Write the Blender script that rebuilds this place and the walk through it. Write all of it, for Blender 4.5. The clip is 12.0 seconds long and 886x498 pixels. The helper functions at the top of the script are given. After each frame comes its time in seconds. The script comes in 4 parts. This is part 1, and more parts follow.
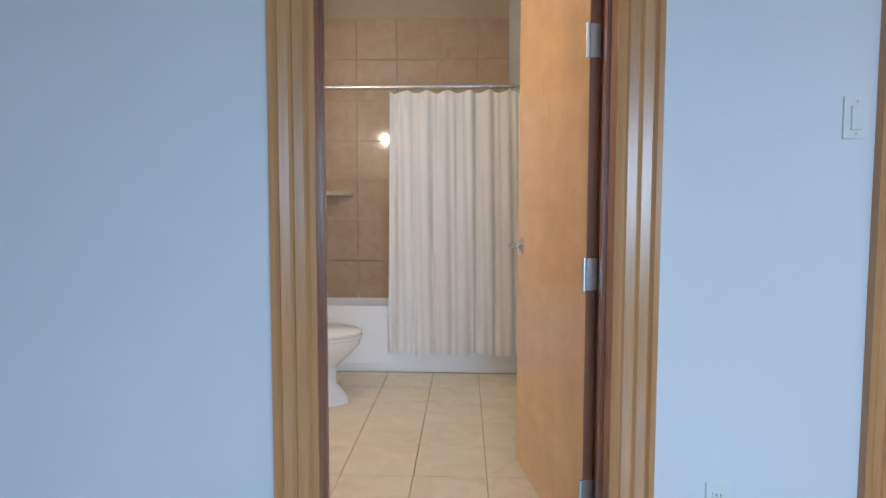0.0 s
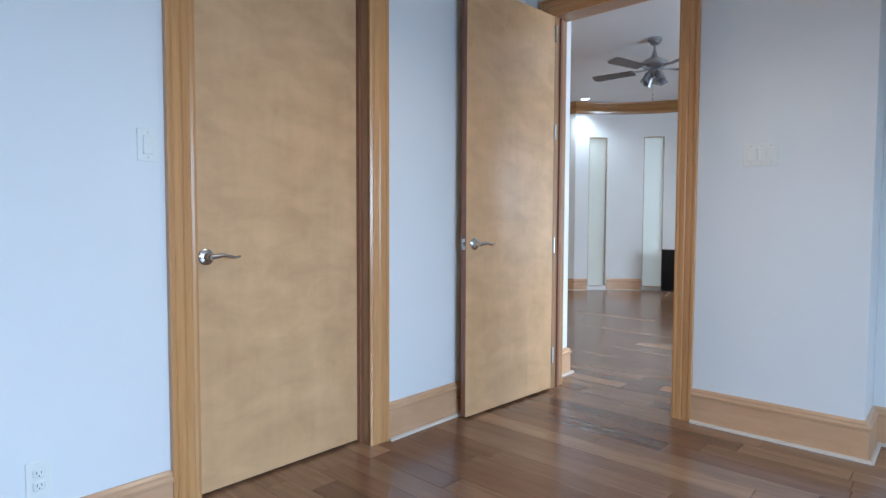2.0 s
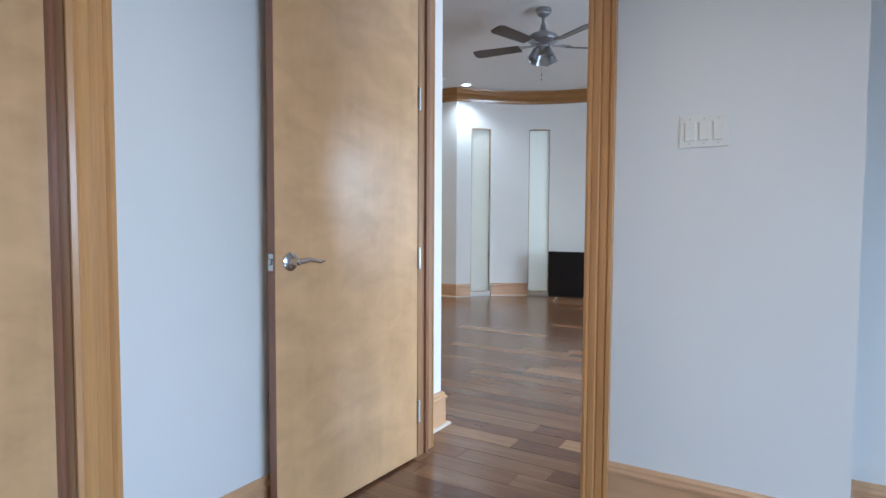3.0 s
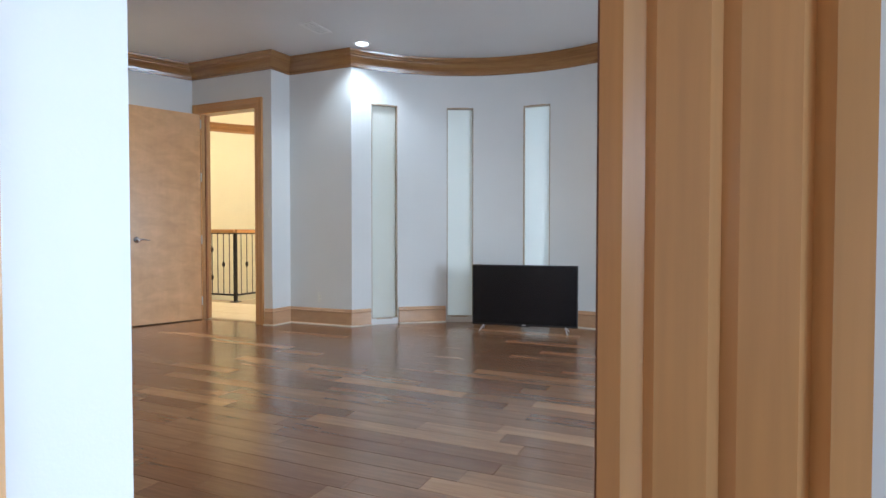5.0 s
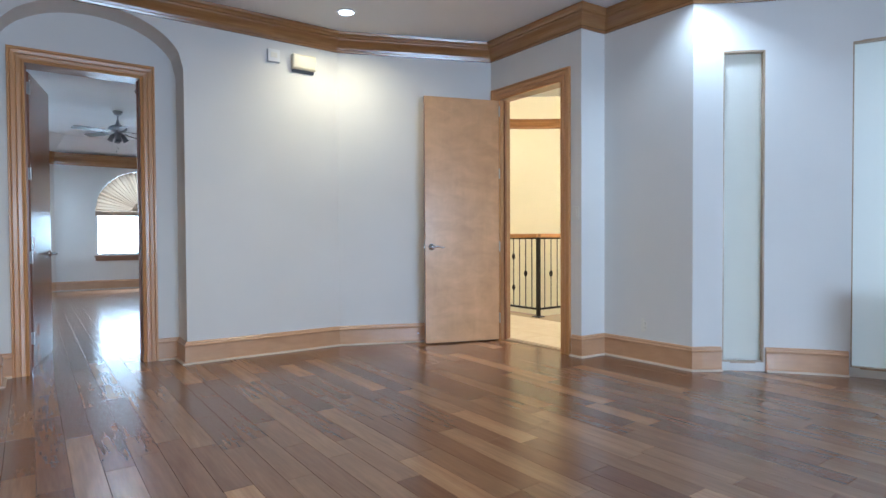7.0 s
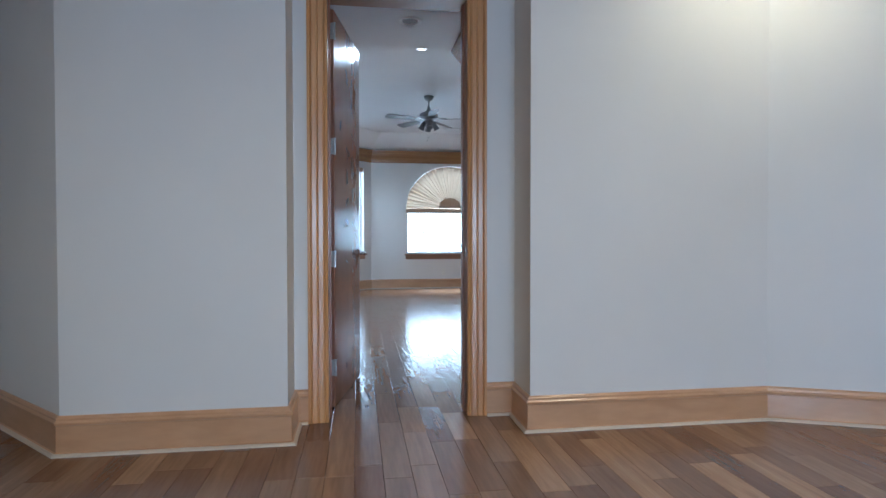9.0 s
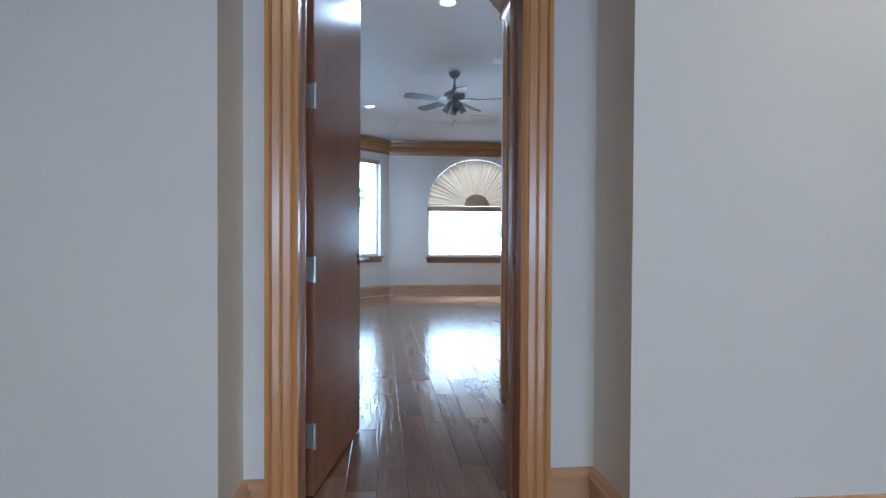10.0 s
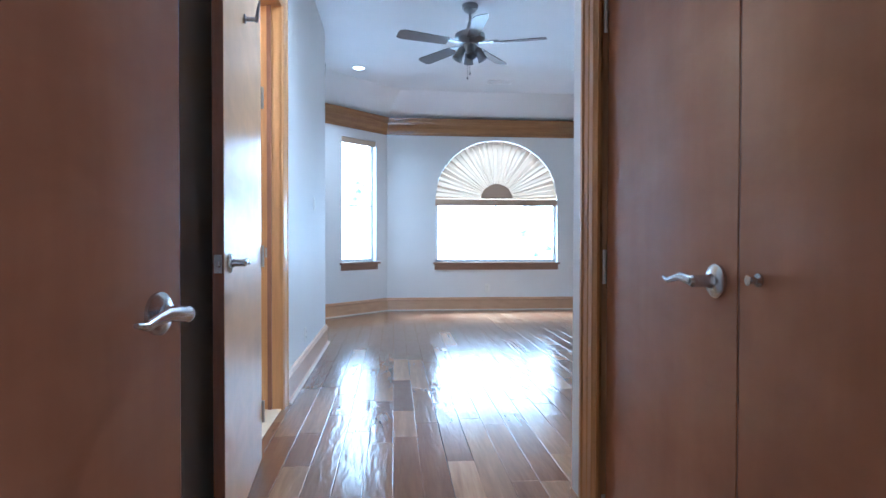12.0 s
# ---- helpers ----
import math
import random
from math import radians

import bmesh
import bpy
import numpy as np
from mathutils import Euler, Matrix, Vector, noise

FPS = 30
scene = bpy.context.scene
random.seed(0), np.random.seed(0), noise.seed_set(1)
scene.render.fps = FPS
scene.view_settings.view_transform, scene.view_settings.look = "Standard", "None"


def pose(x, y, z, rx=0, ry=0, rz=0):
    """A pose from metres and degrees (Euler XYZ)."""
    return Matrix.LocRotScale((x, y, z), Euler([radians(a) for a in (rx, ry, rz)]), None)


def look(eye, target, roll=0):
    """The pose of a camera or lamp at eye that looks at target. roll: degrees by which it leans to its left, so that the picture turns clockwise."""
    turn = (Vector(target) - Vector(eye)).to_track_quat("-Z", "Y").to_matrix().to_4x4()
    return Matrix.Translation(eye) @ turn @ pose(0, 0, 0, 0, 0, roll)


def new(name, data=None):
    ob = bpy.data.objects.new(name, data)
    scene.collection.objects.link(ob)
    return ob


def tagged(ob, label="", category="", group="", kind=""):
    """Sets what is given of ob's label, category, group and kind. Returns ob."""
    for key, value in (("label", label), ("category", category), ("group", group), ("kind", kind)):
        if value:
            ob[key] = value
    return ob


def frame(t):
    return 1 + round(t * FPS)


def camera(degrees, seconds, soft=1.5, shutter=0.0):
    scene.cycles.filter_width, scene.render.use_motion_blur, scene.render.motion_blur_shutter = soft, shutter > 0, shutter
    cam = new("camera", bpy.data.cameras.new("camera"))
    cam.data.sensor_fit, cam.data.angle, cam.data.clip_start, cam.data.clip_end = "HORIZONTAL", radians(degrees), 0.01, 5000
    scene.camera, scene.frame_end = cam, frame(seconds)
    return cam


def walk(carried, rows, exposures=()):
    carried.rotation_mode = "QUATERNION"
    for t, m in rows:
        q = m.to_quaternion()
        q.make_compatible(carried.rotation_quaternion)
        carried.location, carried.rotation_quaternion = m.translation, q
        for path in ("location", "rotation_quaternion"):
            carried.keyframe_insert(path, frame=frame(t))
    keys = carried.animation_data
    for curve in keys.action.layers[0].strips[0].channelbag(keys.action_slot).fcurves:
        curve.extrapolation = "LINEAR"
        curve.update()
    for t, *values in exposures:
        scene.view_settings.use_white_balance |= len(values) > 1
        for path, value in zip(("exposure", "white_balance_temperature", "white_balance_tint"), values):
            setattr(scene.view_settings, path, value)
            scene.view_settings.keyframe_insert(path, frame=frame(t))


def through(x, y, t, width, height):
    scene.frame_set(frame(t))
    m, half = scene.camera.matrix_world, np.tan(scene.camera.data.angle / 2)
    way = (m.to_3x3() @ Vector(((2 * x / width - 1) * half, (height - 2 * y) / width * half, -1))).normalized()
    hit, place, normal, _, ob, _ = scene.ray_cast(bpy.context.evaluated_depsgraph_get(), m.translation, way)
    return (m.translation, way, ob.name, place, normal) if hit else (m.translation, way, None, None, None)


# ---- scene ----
cam = camera(75.3, 12.0)
PATH = [
    (0, (0.169, 0.324, 1.109), (0.214, 2.319, 0.979), 0.1),
    (0.5, (0.071, -0.017, 1.115), (0.515, 1.929, 0.991), 0.3),
    (1, (0.062, -0.316, 1.117), (0.871, 1.51, 1.002), 0.5),
    (1.5, (0.212, -0.409, 1.097), (1.396, 1.2, 0.998), 0.3),
    (2, (0.534, -0.248, 1.103), (2.009, 1.1, 1.007), 0.2),
    (2.5, (1.057, -0.008, 1.128), (2.687, 1.146, 1.027), 0.3),
    (3, (1.558, 0.263, 1.13), (3.265, 1.3, 1.027), 0.3),
    (3.5, (2.106, 0.517, 1.142), (3.874, 1.445, 1.037), 0.7),
    (5.3, (3.746, 1.011, 1.002), (5.565, 1.84, 0.953), -0.0),
    (5.5, (3.916, 1.092, 1.018), (5.731, 1.93, 0.967), -0.0),
    (6, (4.215, 1.289, 1.034), (5.943, 2.296, 0.984), -0.1),
    (6.5, (4.48, 1.582, 1.037), (5.99, 2.893, 0.996), -0.1),
    (7, (4.619, 1.949, 1.045), (5.787, 3.572, 1.004), -0.3),
    (7.5, (4.731, 2.348, 1.049), (5.46, 4.21, 1.005), -0.3),
    (7.7, (4.723, 2.56, 1.072), (5.36, 4.455, 1.017), -0.2),
    (9.5, (4.824, 4.746, 1.014), (5.061, 6.732, 0.981), 0.1),
    (10, (4.889, 5.341, 1.02), (5.104, 7.329, 0.986), 0.3),
    (10.5, (4.94, 5.897, 1.028), (5.128, 7.887, 0.993), 0.2),
    (11, (5.032, 6.436, 1.026), (5.21, 8.427, 0.992), 0.2),
    (11.5, (5.081, 6.971, 1.03), (5.252, 8.963, 0.995), 0.1),
    (12, (5.127, 7.429, 1.028), (5.298, 9.422, 0.996), 0.1),
]
walk(cam, [(t, look(eye, target, roll)) for t, eye, target, roll in PATH],
     [(0, -0.2, 5650, 10), (1, -0.05, 5650, 10), (1.5, 0.12, 5700, 10), (3, 0.12, 5850, 10), (3.5, 0.0, 5850, 10), (5.5, 0.15, 5800, 10), (7.5, 0.1, 5250, 10), (9.5, -0.03, 5250, 10), (10.5, 0.05, 5150, 10), (11, 0.3, 5050, 10), (12, 0.62, 4850, 10)])

# ---- world, large lights ----
world = bpy.data.worlds.new("world")
scene.world = world
world.use_nodes = True
wn = world.node_tree
sky = wn.nodes.new("ShaderNodeTexSky")
sky.sky_type, sky.sun_disc = "NISHITA", False
sky.sun_elevation, sky.sun_rotation = radians(50), radians(160)
wn.nodes["Background"].inputs[1].default_value = 0.15
wn.links.new(sky.outputs[0], wn.nodes["Background"].inputs[0])


def area_lamp(name, eye, target, sx, sy, watts, colour, spread=180):
    d = bpy.data.lights.new(name, "AREA")
    d.spread = radians(spread)
    d.shape, d.size, d.size_y, d.energy, d.color = "RECTANGLE", sx, sy, watts, colour
    ob = new(name, d)
    ob.matrix_world = look(eye, target)
    return ob


def spot_lamp(name, x, y, z, watts, colour, spread=130, blend=0.8, radius=0.06):
    d = bpy.data.lights.new(name, "SPOT")
    d.energy, d.color, d.spot_size, d.spot_blend, d.shadow_soft_size = watts, colour, radians(spread), blend, radius
    ob = new(name, d)
    ob.matrix_world = look((x, y, z), (x, y + 0.001, 0))
    return ob


DAY = (0.54, 0.76, 1.0)
WARM = (1.0, 0.83, 0.50)
COOL = (0.80, 0.93, 1.0)
area_lamp("window_light", (1.0, -2.66, 1.35), (1.0, 0, -1.1), 2.2, 1.4, 150, DAY, 145)
area_lamp("window_light", (5.8, -2.66, 1.35), (5.4, 0, -0.6), 2.6, 1.4, 260, (0.70, 0.86, 1.0))
area_lamp("window_light", (6.6, 17.3, 3.7), (6.4, 12.5, 0.2), 3.0, 1.4, 1500, (0.74, 0.91, 1.0))
area_lamp("window_light", (11.4, 2.6, 1.5), (9.0, 2.6, 1.3), 4.0, 2.4, 70, (0.70, 0.86, 1.0))
spot_lamp("downward_spot", 8.63, 4.19, 2.96, 46, COOL)
spot_lamp("downward_spot", 6.88, 6.51, 2.96, 52, WARM, 165, 1.0)
spot_lamp("downward_spot", 8.45, 1.15, 2.96, 32, WARM, 165, 1.0)
spot_lamp("downward_spot", 4.6, 4.4, 2.96, 105, WARM, 165, 1.0)
spot_lamp("downward_spot", 4.71, 14.38, 3.03, 45, COOL)
spot_lamp("downward_spot", 5.46, 10.34, 3.03, 150, COOL, 170, 1.0)
# Unseen warm spot added to lift the bedroom's upper walls; no fixture here.
spot_lamp("downward_spot", 2.3, 0.5, 2.86, 42, (1.0, 0.86, 0.68))
for lx, ly, lz, lw in ((-0.7, 2.4, 2.0, 42), (10.6, 6.2, 3.3, 300), (3.6, 10.3, 2.5, 25)):
    d = bpy.data.lights.new("room_lamp", "POINT")
    d.energy, d.color, d.shadow_soft_size = lw, (1.0, 0.84, 0.62), 0.03
    new("room_lamp", d).location = (lx, ly, lz)


# ---- materials ----
def mat(name, colour, rough=0.5, metal=0.0, spec=0.5):
    m = bpy.data.materials.new(name)
    m.use_nodes = True
    b = m.node_tree.nodes["Principled BSDF"]
    b.inputs["Base Color"].default_value = (*colour, 1)
    b.inputs["Roughness"].default_value = rough
    b.inputs["Metallic"].default_value = metal
    b.inputs["Specular IOR Level"].default_value = spec
    return m, m.node_tree, b


def node(nt, kind, **sock):
    n = nt.nodes.new(kind)
    for k, v in sock.items():
        n.inputs[k].default_value = v
    return n


def coords(nt, scale, which="Object", shift=None):
    tc = nt.nodes.new("ShaderNodeTexCoord")
    mp = nt.nodes.new("ShaderNodeMapping")
    mp.inputs["Scale"].default_value = scale
    nt.links.new(tc.outputs[which], mp.inputs["Vector"])
    if shift is not None:
        mul = nt.nodes.new("ShaderNodeVectorMath")
        mul.operation = "SCALE"
        mul.inputs[0].default_value = (37.0, 91.0, 53.0)
        nt.links.new(shift, mul.inputs["Scale"])
        nt.links.new(mul.outputs[0], mp.inputs["Location"])
    return mp.outputs[0]


def ramp(nt, fac, stops):
    r = nt.nodes.new("ShaderNodeValToRGB")
    el = r.color_ramp.elements
    while len(el) < len(stops):
        el.new(0.5)
    for e, (p, c) in zip(el, stops):
        e.position, e.color = p, (*c, 1)
    nt.links.new(fac, r.inputs[0])
    return r.outputs[0]


def bump(nt, b, height, strength, distance=0.01):
    n = nt.nodes.new("ShaderNodeBump")
    n.inputs["Strength"].default_value, n.inputs["Distance"].default_value = strength, distance
    nt.links.new(height, n.inputs["Height"])
    nt.links.new(n.outputs[0], b.inputs["Normal"])


def mix(nt, fac, a, c, kind="MIX"):
    n = nt.nodes.new("ShaderNodeMix")
    n.data_type, n.blend_type = "RGBA", kind
    if isinstance(fac, float):
        n.inputs[0].default_value = fac
    else:
        nt.links.new(fac, n.inputs[0])
    for sock, v in ((n.inputs[6], a), (n.inputs[7], c)):
        if isinstance(v, tuple):
            sock.default_value = (*v, 1)
        else:
            nt.links.new(v, sock)
    return n.outputs[2]


def paint(name, colour, rough=0.55):
    m, nt, b = mat(name, colour, rough)
    big = node(nt, "ShaderNodeTexNoise", Scale=1.3, Detail=3.0)
    nt.links.new(coords(nt, (1, 1, 1)), big.inputs["Vector"])
    lo = tuple(c * 0.95 for c in colour)
    nt.links.new(ramp(nt, big.outputs[0], [(0.3, lo), (0.7, colour)]), b.inputs["Base Color"])
    fine = node(nt, "ShaderNodeTexNoise", Scale=160.0, Detail=2.0)
    nt.links.new(coords(nt, (1, 1, 1)), fine.inputs["Vector"])
    bump(nt, b, fine.outputs[0], 0.08, 0.004)
    return m


def wood(name, dark, light, scale, which="Object", rough=0.32, figure=0.35, grain=0.5, bumped=0.05, blotch=None, randomise=None):
    """Wood whose grain runs along the axis that has the smallest scale."""
    m, nt, b = mat(name, light, rough)
    b.inputs["Coat Weight"].default_value = 0.3
    b.inputs["Coat Roughness"].default_value = 0.2
    shift = None
    if randomise == "object":
        shift = nt.nodes.new("ShaderNodeObjectInfo").outputs["Random"]
    elif randomise == "island":
        shift = nt.nodes.new("ShaderNodeNewGeometry").outputs["Random Per Island"]
    v = coords(nt, scale, which, shift)
    n1 = node(nt, "ShaderNodeTexNoise", Scale=1.0, Detail=3.0, Roughness=0.5, Distortion=figure)
    nt.links.new(v, n1.inputs["Vector"])
    n2 = node(nt, "ShaderNodeTexNoise", Scale=5.0, Detail=3.0)
    nt.links.new(v, n2.inputs["Vector"])
    mid = tuple((a + c) / 2 for a, c in zip(dark, light))
    col = ramp(nt, n1.outputs[0], [(0.2, dark), (0.5, mid), (0.8, light)])
    streak = ramp(nt, n2.outputs[0], [(0.35, (1 - grain * 0.35,) * 3), (0.65, (1, 1, 1))])
    col = mix(nt, 1.0, col, streak, "MULTIPLY")
    if shift is not None:
        tone = ramp(nt, shift, blotch)
        col = mix(nt, 1.0, col, tone, "MULTIPLY")
    nt.links.new(col, b.inputs["Base Color"])
    rr = ramp(nt, n1.outputs[0], [(0.2, (rough * 0.96,) * 3), (0.8, (rough * 1.04,) * 3)])
    nt.links.new(rr, b.inputs["Roughness"])
    bump(nt, b, n2.outputs[0], bumped, 0.004)
    return m


WALL = paint("wall_paint", (0.77, 0.755, 0.73))
WALL_Y = paint("cream_wall_paint", (0.84, 0.77, 0.56))
CEIL = paint("ceiling_paint", (0.74, 0.74, 0.75))
TRIM = wood("honey_pine_trim", (0.52, 0.245, 0.088), (0.66, 0.345, 0.132), (1.2, 26, 26), "UV", 0.3, 0.5, 0.3)
BASE = wood("pale_baseboard", (0.56, 0.315, 0.165), (0.67, 0.41, 0.24), (1.4, 6, 6), "UV", 0.3, 1.2, 0.15)
CROWN = wood("crown_wood", (0.27, 0.125, 0.045), (0.43, 0.22, 0.085), (1.0, 18, 18), "UV", 0.16, 0.6, 0.5)
SILLW = wood("sill_wood", (0.24, 0.13, 0.08), (0.36, 0.21, 0.13), (1.0, 18, 18), "UV", 0.3)
MAPLE = wood("maple_veneer", (0.68, 0.40, 0.195), (0.76, 0.465, 0.24), (7.0, 7.0, 1.1), "Object", 0.3, 0.15, 0.08, 0.012)
MAPLE_EDGE = wood("door_edge_stain", (0.22, 0.085, 0.045), (0.33, 0.14, 0.075), (12, 12, 1.5), "Object", 0.35)
DARKDOOR = wood("stained_veneer", (0.385, 0.155, 0.075), (0.475, 0.20, 0.10), (7.0, 7.0, 1.0), "Object", 0.2, 0.15, 0.10, 0.012)


def cloud(m, lo):
    """Soft cross figure over a veneer."""
    nt = m.node_tree
    b = nt.nodes["Principled BSDF"]
    src = b.inputs["Base Color"].links[0].from_socket
    n = node(nt, "ShaderNodeTexNoise", Scale=1.0, Detail=4.0, Roughness=0.55, Distortion=0.4)
    nt.links.new(coords(nt, (5.0, 5.0, 8.5)), n.inputs["Vector"])
    nt.links.new(mix(nt, 1.0, src, ramp(nt, n.outputs[0], [(0.3, (lo, lo * 0.98, lo * 0.95)), (0.7, (1.0, 1.0, 1.0))]), "MULTIPLY"), b.inputs["Base Color"])


cloud(MAPLE, 0.80)
cloud(DARKDOOR, 0.86)
cloud(BASE, 0.9)
JAMB = wood("jamb_wood", (0.30, 0.15, 0.07), (0.46, 0.26, 0.13), (1.2, 20, 20), "UV", 0.3)
TONES = [(0.0, (0.62, 0.52, 0.50)), (0.2, (0.80, 0.66, 0.58)), (0.45, (0.92, 0.84, 0.76)), (0.7, (1.02, 0.98, 0.92)), (0.86, (1.22, 1.22, 1.14)), (1.0, (1.65, 1.65, 1.5))]


def plank_mat(name, randomise, scrape=0.12, waves=(6, 20, 1)):
    m = wood(name, (0.20, 0.105, 0.06), (0.30, 0.17, 0.10), (14, 1.1, 14), "Object", 0.23 if scrape < 0.3 else 0.16, 0.9, 0.45, 0.05, TONES, randomise)
    nt = m.node_tree
    b = nt.nodes["Principled BSDF"]
    b.inputs["Coat Weight"].default_value = 0.25 if scrape < 0.3 else 0.0
    shift_ = nt.nodes.new("ShaderNodeObjectInfo").outputs["Random"]
    sc = node(nt, "ShaderNodeTexNoise", Scale=1.0, Detail=2.0, Distortion=0.6)
    nt.links.new(coords(nt, waves, "Object", shift_), sc.inputs["Vector"])
    old = b.inputs["Normal"].links[0].from_node
    n = nt.nodes.new("ShaderNodeBump")
    n.inputs["Strength"].default_value, n.inputs["Distance"].default_value = scrape, 0.006
    nt.links.new(sc.outputs[0], n.inputs["Height"])
    nt.links.new(old.outputs[0], n.inputs["Normal"])
    nt.links.new(n.outputs[0], b.inputs["Normal"])
    return m


PLANK = plank_mat("floor_plank", "object")
PLANK_FAR = plank_mat("floor_plank_joined", "island")
PLANK_HALL = plank_mat("scraped_plank", "object", 0.42, (26, 5, 1))
PLANK_HALL_FAR = plank_mat("scraped_plank_joined", "island", 0.42, (26, 5, 1))
NICKEL, nt_, b_ = mat("brushed_nickel", (0.62, 0.61, 0.60), 0.26, 1.0)
PEWTER, nt_, b_ = mat("pewter", (0.36, 0.37, 0.39), 0.34, 0.9)
HINGE, nt_, b_ = mat("hinge_steel", (0.55, 0.55, 0.53), 0.36, 0.9)
BLADE = wood("walnut_blade", (0.045, 0.025, 0.02), (0.085, 0.05, 0.04), (1.5, 14, 14), "Object", 0.35)
IRON, nt_, b_ = mat("wrought_iron", (0.03, 0.027, 0.025), 0.5, 0.6)
BLACK, nt_, b_ = mat("screen_black", (0.006, 0.006, 0.008), 0.22)
BEZEL, nt_, b_ = mat("bezel_plastic", (0.012, 0.012, 0.013), 0.4)
SILVER, nt_, b_ = mat("silver_plastic", (0.55, 0.55, 0.56), 0.3, 0.6)
PLASTIC, nt_, b_ = mat("ivory_plastic", (0.78, 0.76, 0.70), 0.35)
# Near-black colour standing for the shade inside small holes.
HOLE_SHADE, nt_, b_ = mat("hole_shade", (0.05, 0.05, 0.05), 0.6)
PORC, nt_, b_ = mat("white_porcelain", (0.82, 0.80, 0.79), 0.12)
VINYL, nt_, b_ = mat("white_vinyl", (0.8, 0.8, 0.8), 0.35)
GREYM, nt_, b_ = mat("grey_dark", (0.12, 0.12, 0.13), 0.5)
CAULK, nt_, b_ = mat("white_caulk", (0.62, 0.52, 0.42), 0.6)


def cloth(name, colour, through):
    m, nt, b = mat(name, colour, 0.85)
    tr = nt.nodes.new("ShaderNodeBsdfTranslucent")
    tr.inputs[0].default_value = (*colour, 1)
    mx = nt.nodes.new("ShaderNodeMixShader")
    mx.inputs[0].default_value = through
    nt.links.new(b.outputs[0], mx.inputs[1])
    nt.links.new(tr.outputs[0], mx.inputs[2])
    nt.links.new(mx.outputs[0], nt.nodes["Material Output"].inputs[0])
    n = node(nt, "ShaderNodeTexNoise", Scale=300.0, Detail=2.0)
    bump(nt, b, n.outputs[0], 0.15, 0.002)
    return m


CURTAIN = cloth("curtain_cloth", (0.78, 0.74, 0.70), 0.15)
PLEAT = cloth("pleated_shade_cloth", (0.56, 0.42, 0.30), 0.06)
OPAL = cloth("frosted_panel", (0.90, 0.90, 0.86), 0.5)


def tile_mat(name, a, c, rough):
    m, nt, b = mat(name, c, rough)
    info = nt.nodes.new("ShaderNodeObjectInfo")
    n = node(nt, "ShaderNodeTexNoise", Scale=7.0, Detail=6.0, Roughness=0.65, Distortion=0.8)
    nt.links.new(coords(nt, (1, 1, 1), "Object", info.outputs["Random"]), n.inputs["Vector"])
    nt.links.new(ramp(nt, n.outputs[0], [(0.3, a), (0.65, c)]), b.inputs["Base Color"])
    bump(nt, b, n.outputs[0], 0.05, 0.003)
    return m


TILE = tile_mat("cream_floor_tile", (0.66, 0.53, 0.36), (0.76, 0.65, 0.48), 0.3)
WALLTILE = tile_mat("tan_wall_tile", (0.40, 0.27, 0.17), (0.48, 0.34, 0.22), 0.07)
GROUT, nt_, b_ = mat("grout", (0.42, 0.33, 0.22), 0.8)
GLOW, nt_, b_ = mat("lamp_lens", (0.9, 0.9, 0.9), 0.4)
b_.inputs["Emission Color"].default_value = (0.88, 0.95, 1.0, 1)
b_.inputs["Emission Strength"].default_value = 9.0
OUT = bpy.data.materials.new("outdoor_glow")
OUT.use_nodes = True
nt_ = OUT.node_tree
nt_.nodes.remove(nt_.nodes["Principled BSDF"])
em = nt_.nodes.new("ShaderNodeEmission")
em.inputs[1].default_value = 12.0
lf = node(nt_, "ShaderNodeTexNoise", Scale=2.2, Detail=8.0, Roughness=0.75)
nt_.links.new(coords(nt_, (1, 1, 1)), lf.inputs["Vector"])
nt_.links.new(ramp(nt_, lf.outputs[0], [(0.34, (0.022, 0.05, 0.045)), (0.42, (0.12, 0.17, 0.17)), (0.52, (0.68, 0.87, 1))]), em.inputs[0])
nt_.links.new(em.outputs[0], nt_.nodes["Material Output"].inputs[0])
GLASS = bpy.data.materials.new("window_glass")
GLASS.use_nodes = True
nt_ = GLASS.node_tree
nt_.nodes.remove(nt_.nodes["Principled BSDF"])
ga, gb, gm = (nt_.nodes.new(k) for k in ("ShaderNodeBsdfTransparent", "ShaderNodeBsdfGlossy", "ShaderNodeMixShader"))
gb.inputs["Roughness"].default_value = 0.02
gm.inputs[0].default_value = 0.06
nt_.links.new(ga.outputs[0], gm.inputs[1])
nt_.links.new(gb.outputs[0], gm.inputs[2])
nt_.links.new(gm.outputs[0], nt_.nodes["Material Output"].inputs[0])


# ---- mesh helpers ----
def box(bm, x0, x1, y0, y1, z0, z1):
    vs = [bm.verts.new((x, y, z)) for x in (x0, x1) for y in (y0, y1) for z in (z0, z1)]
    for f in ((0, 1, 3, 2), (4, 6, 7, 5), (0, 4, 5, 1), (2, 3, 7, 6), (0, 2, 6, 4), (1, 5, 7, 3)):
        bm.faces.new([vs[i] for i in f])


def soft_box(x0, x1, y0, y1, z0, z1, r=0.004, seg=2):
    bm = bmesh.new()
    box(bm, x0, x1, y0, y1, z0, z1)
    bmesh.ops.bevel(bm, geom=bm.edges[:], offset=r, segments=seg, affect="EDGES", profile=0.6)
    return bm


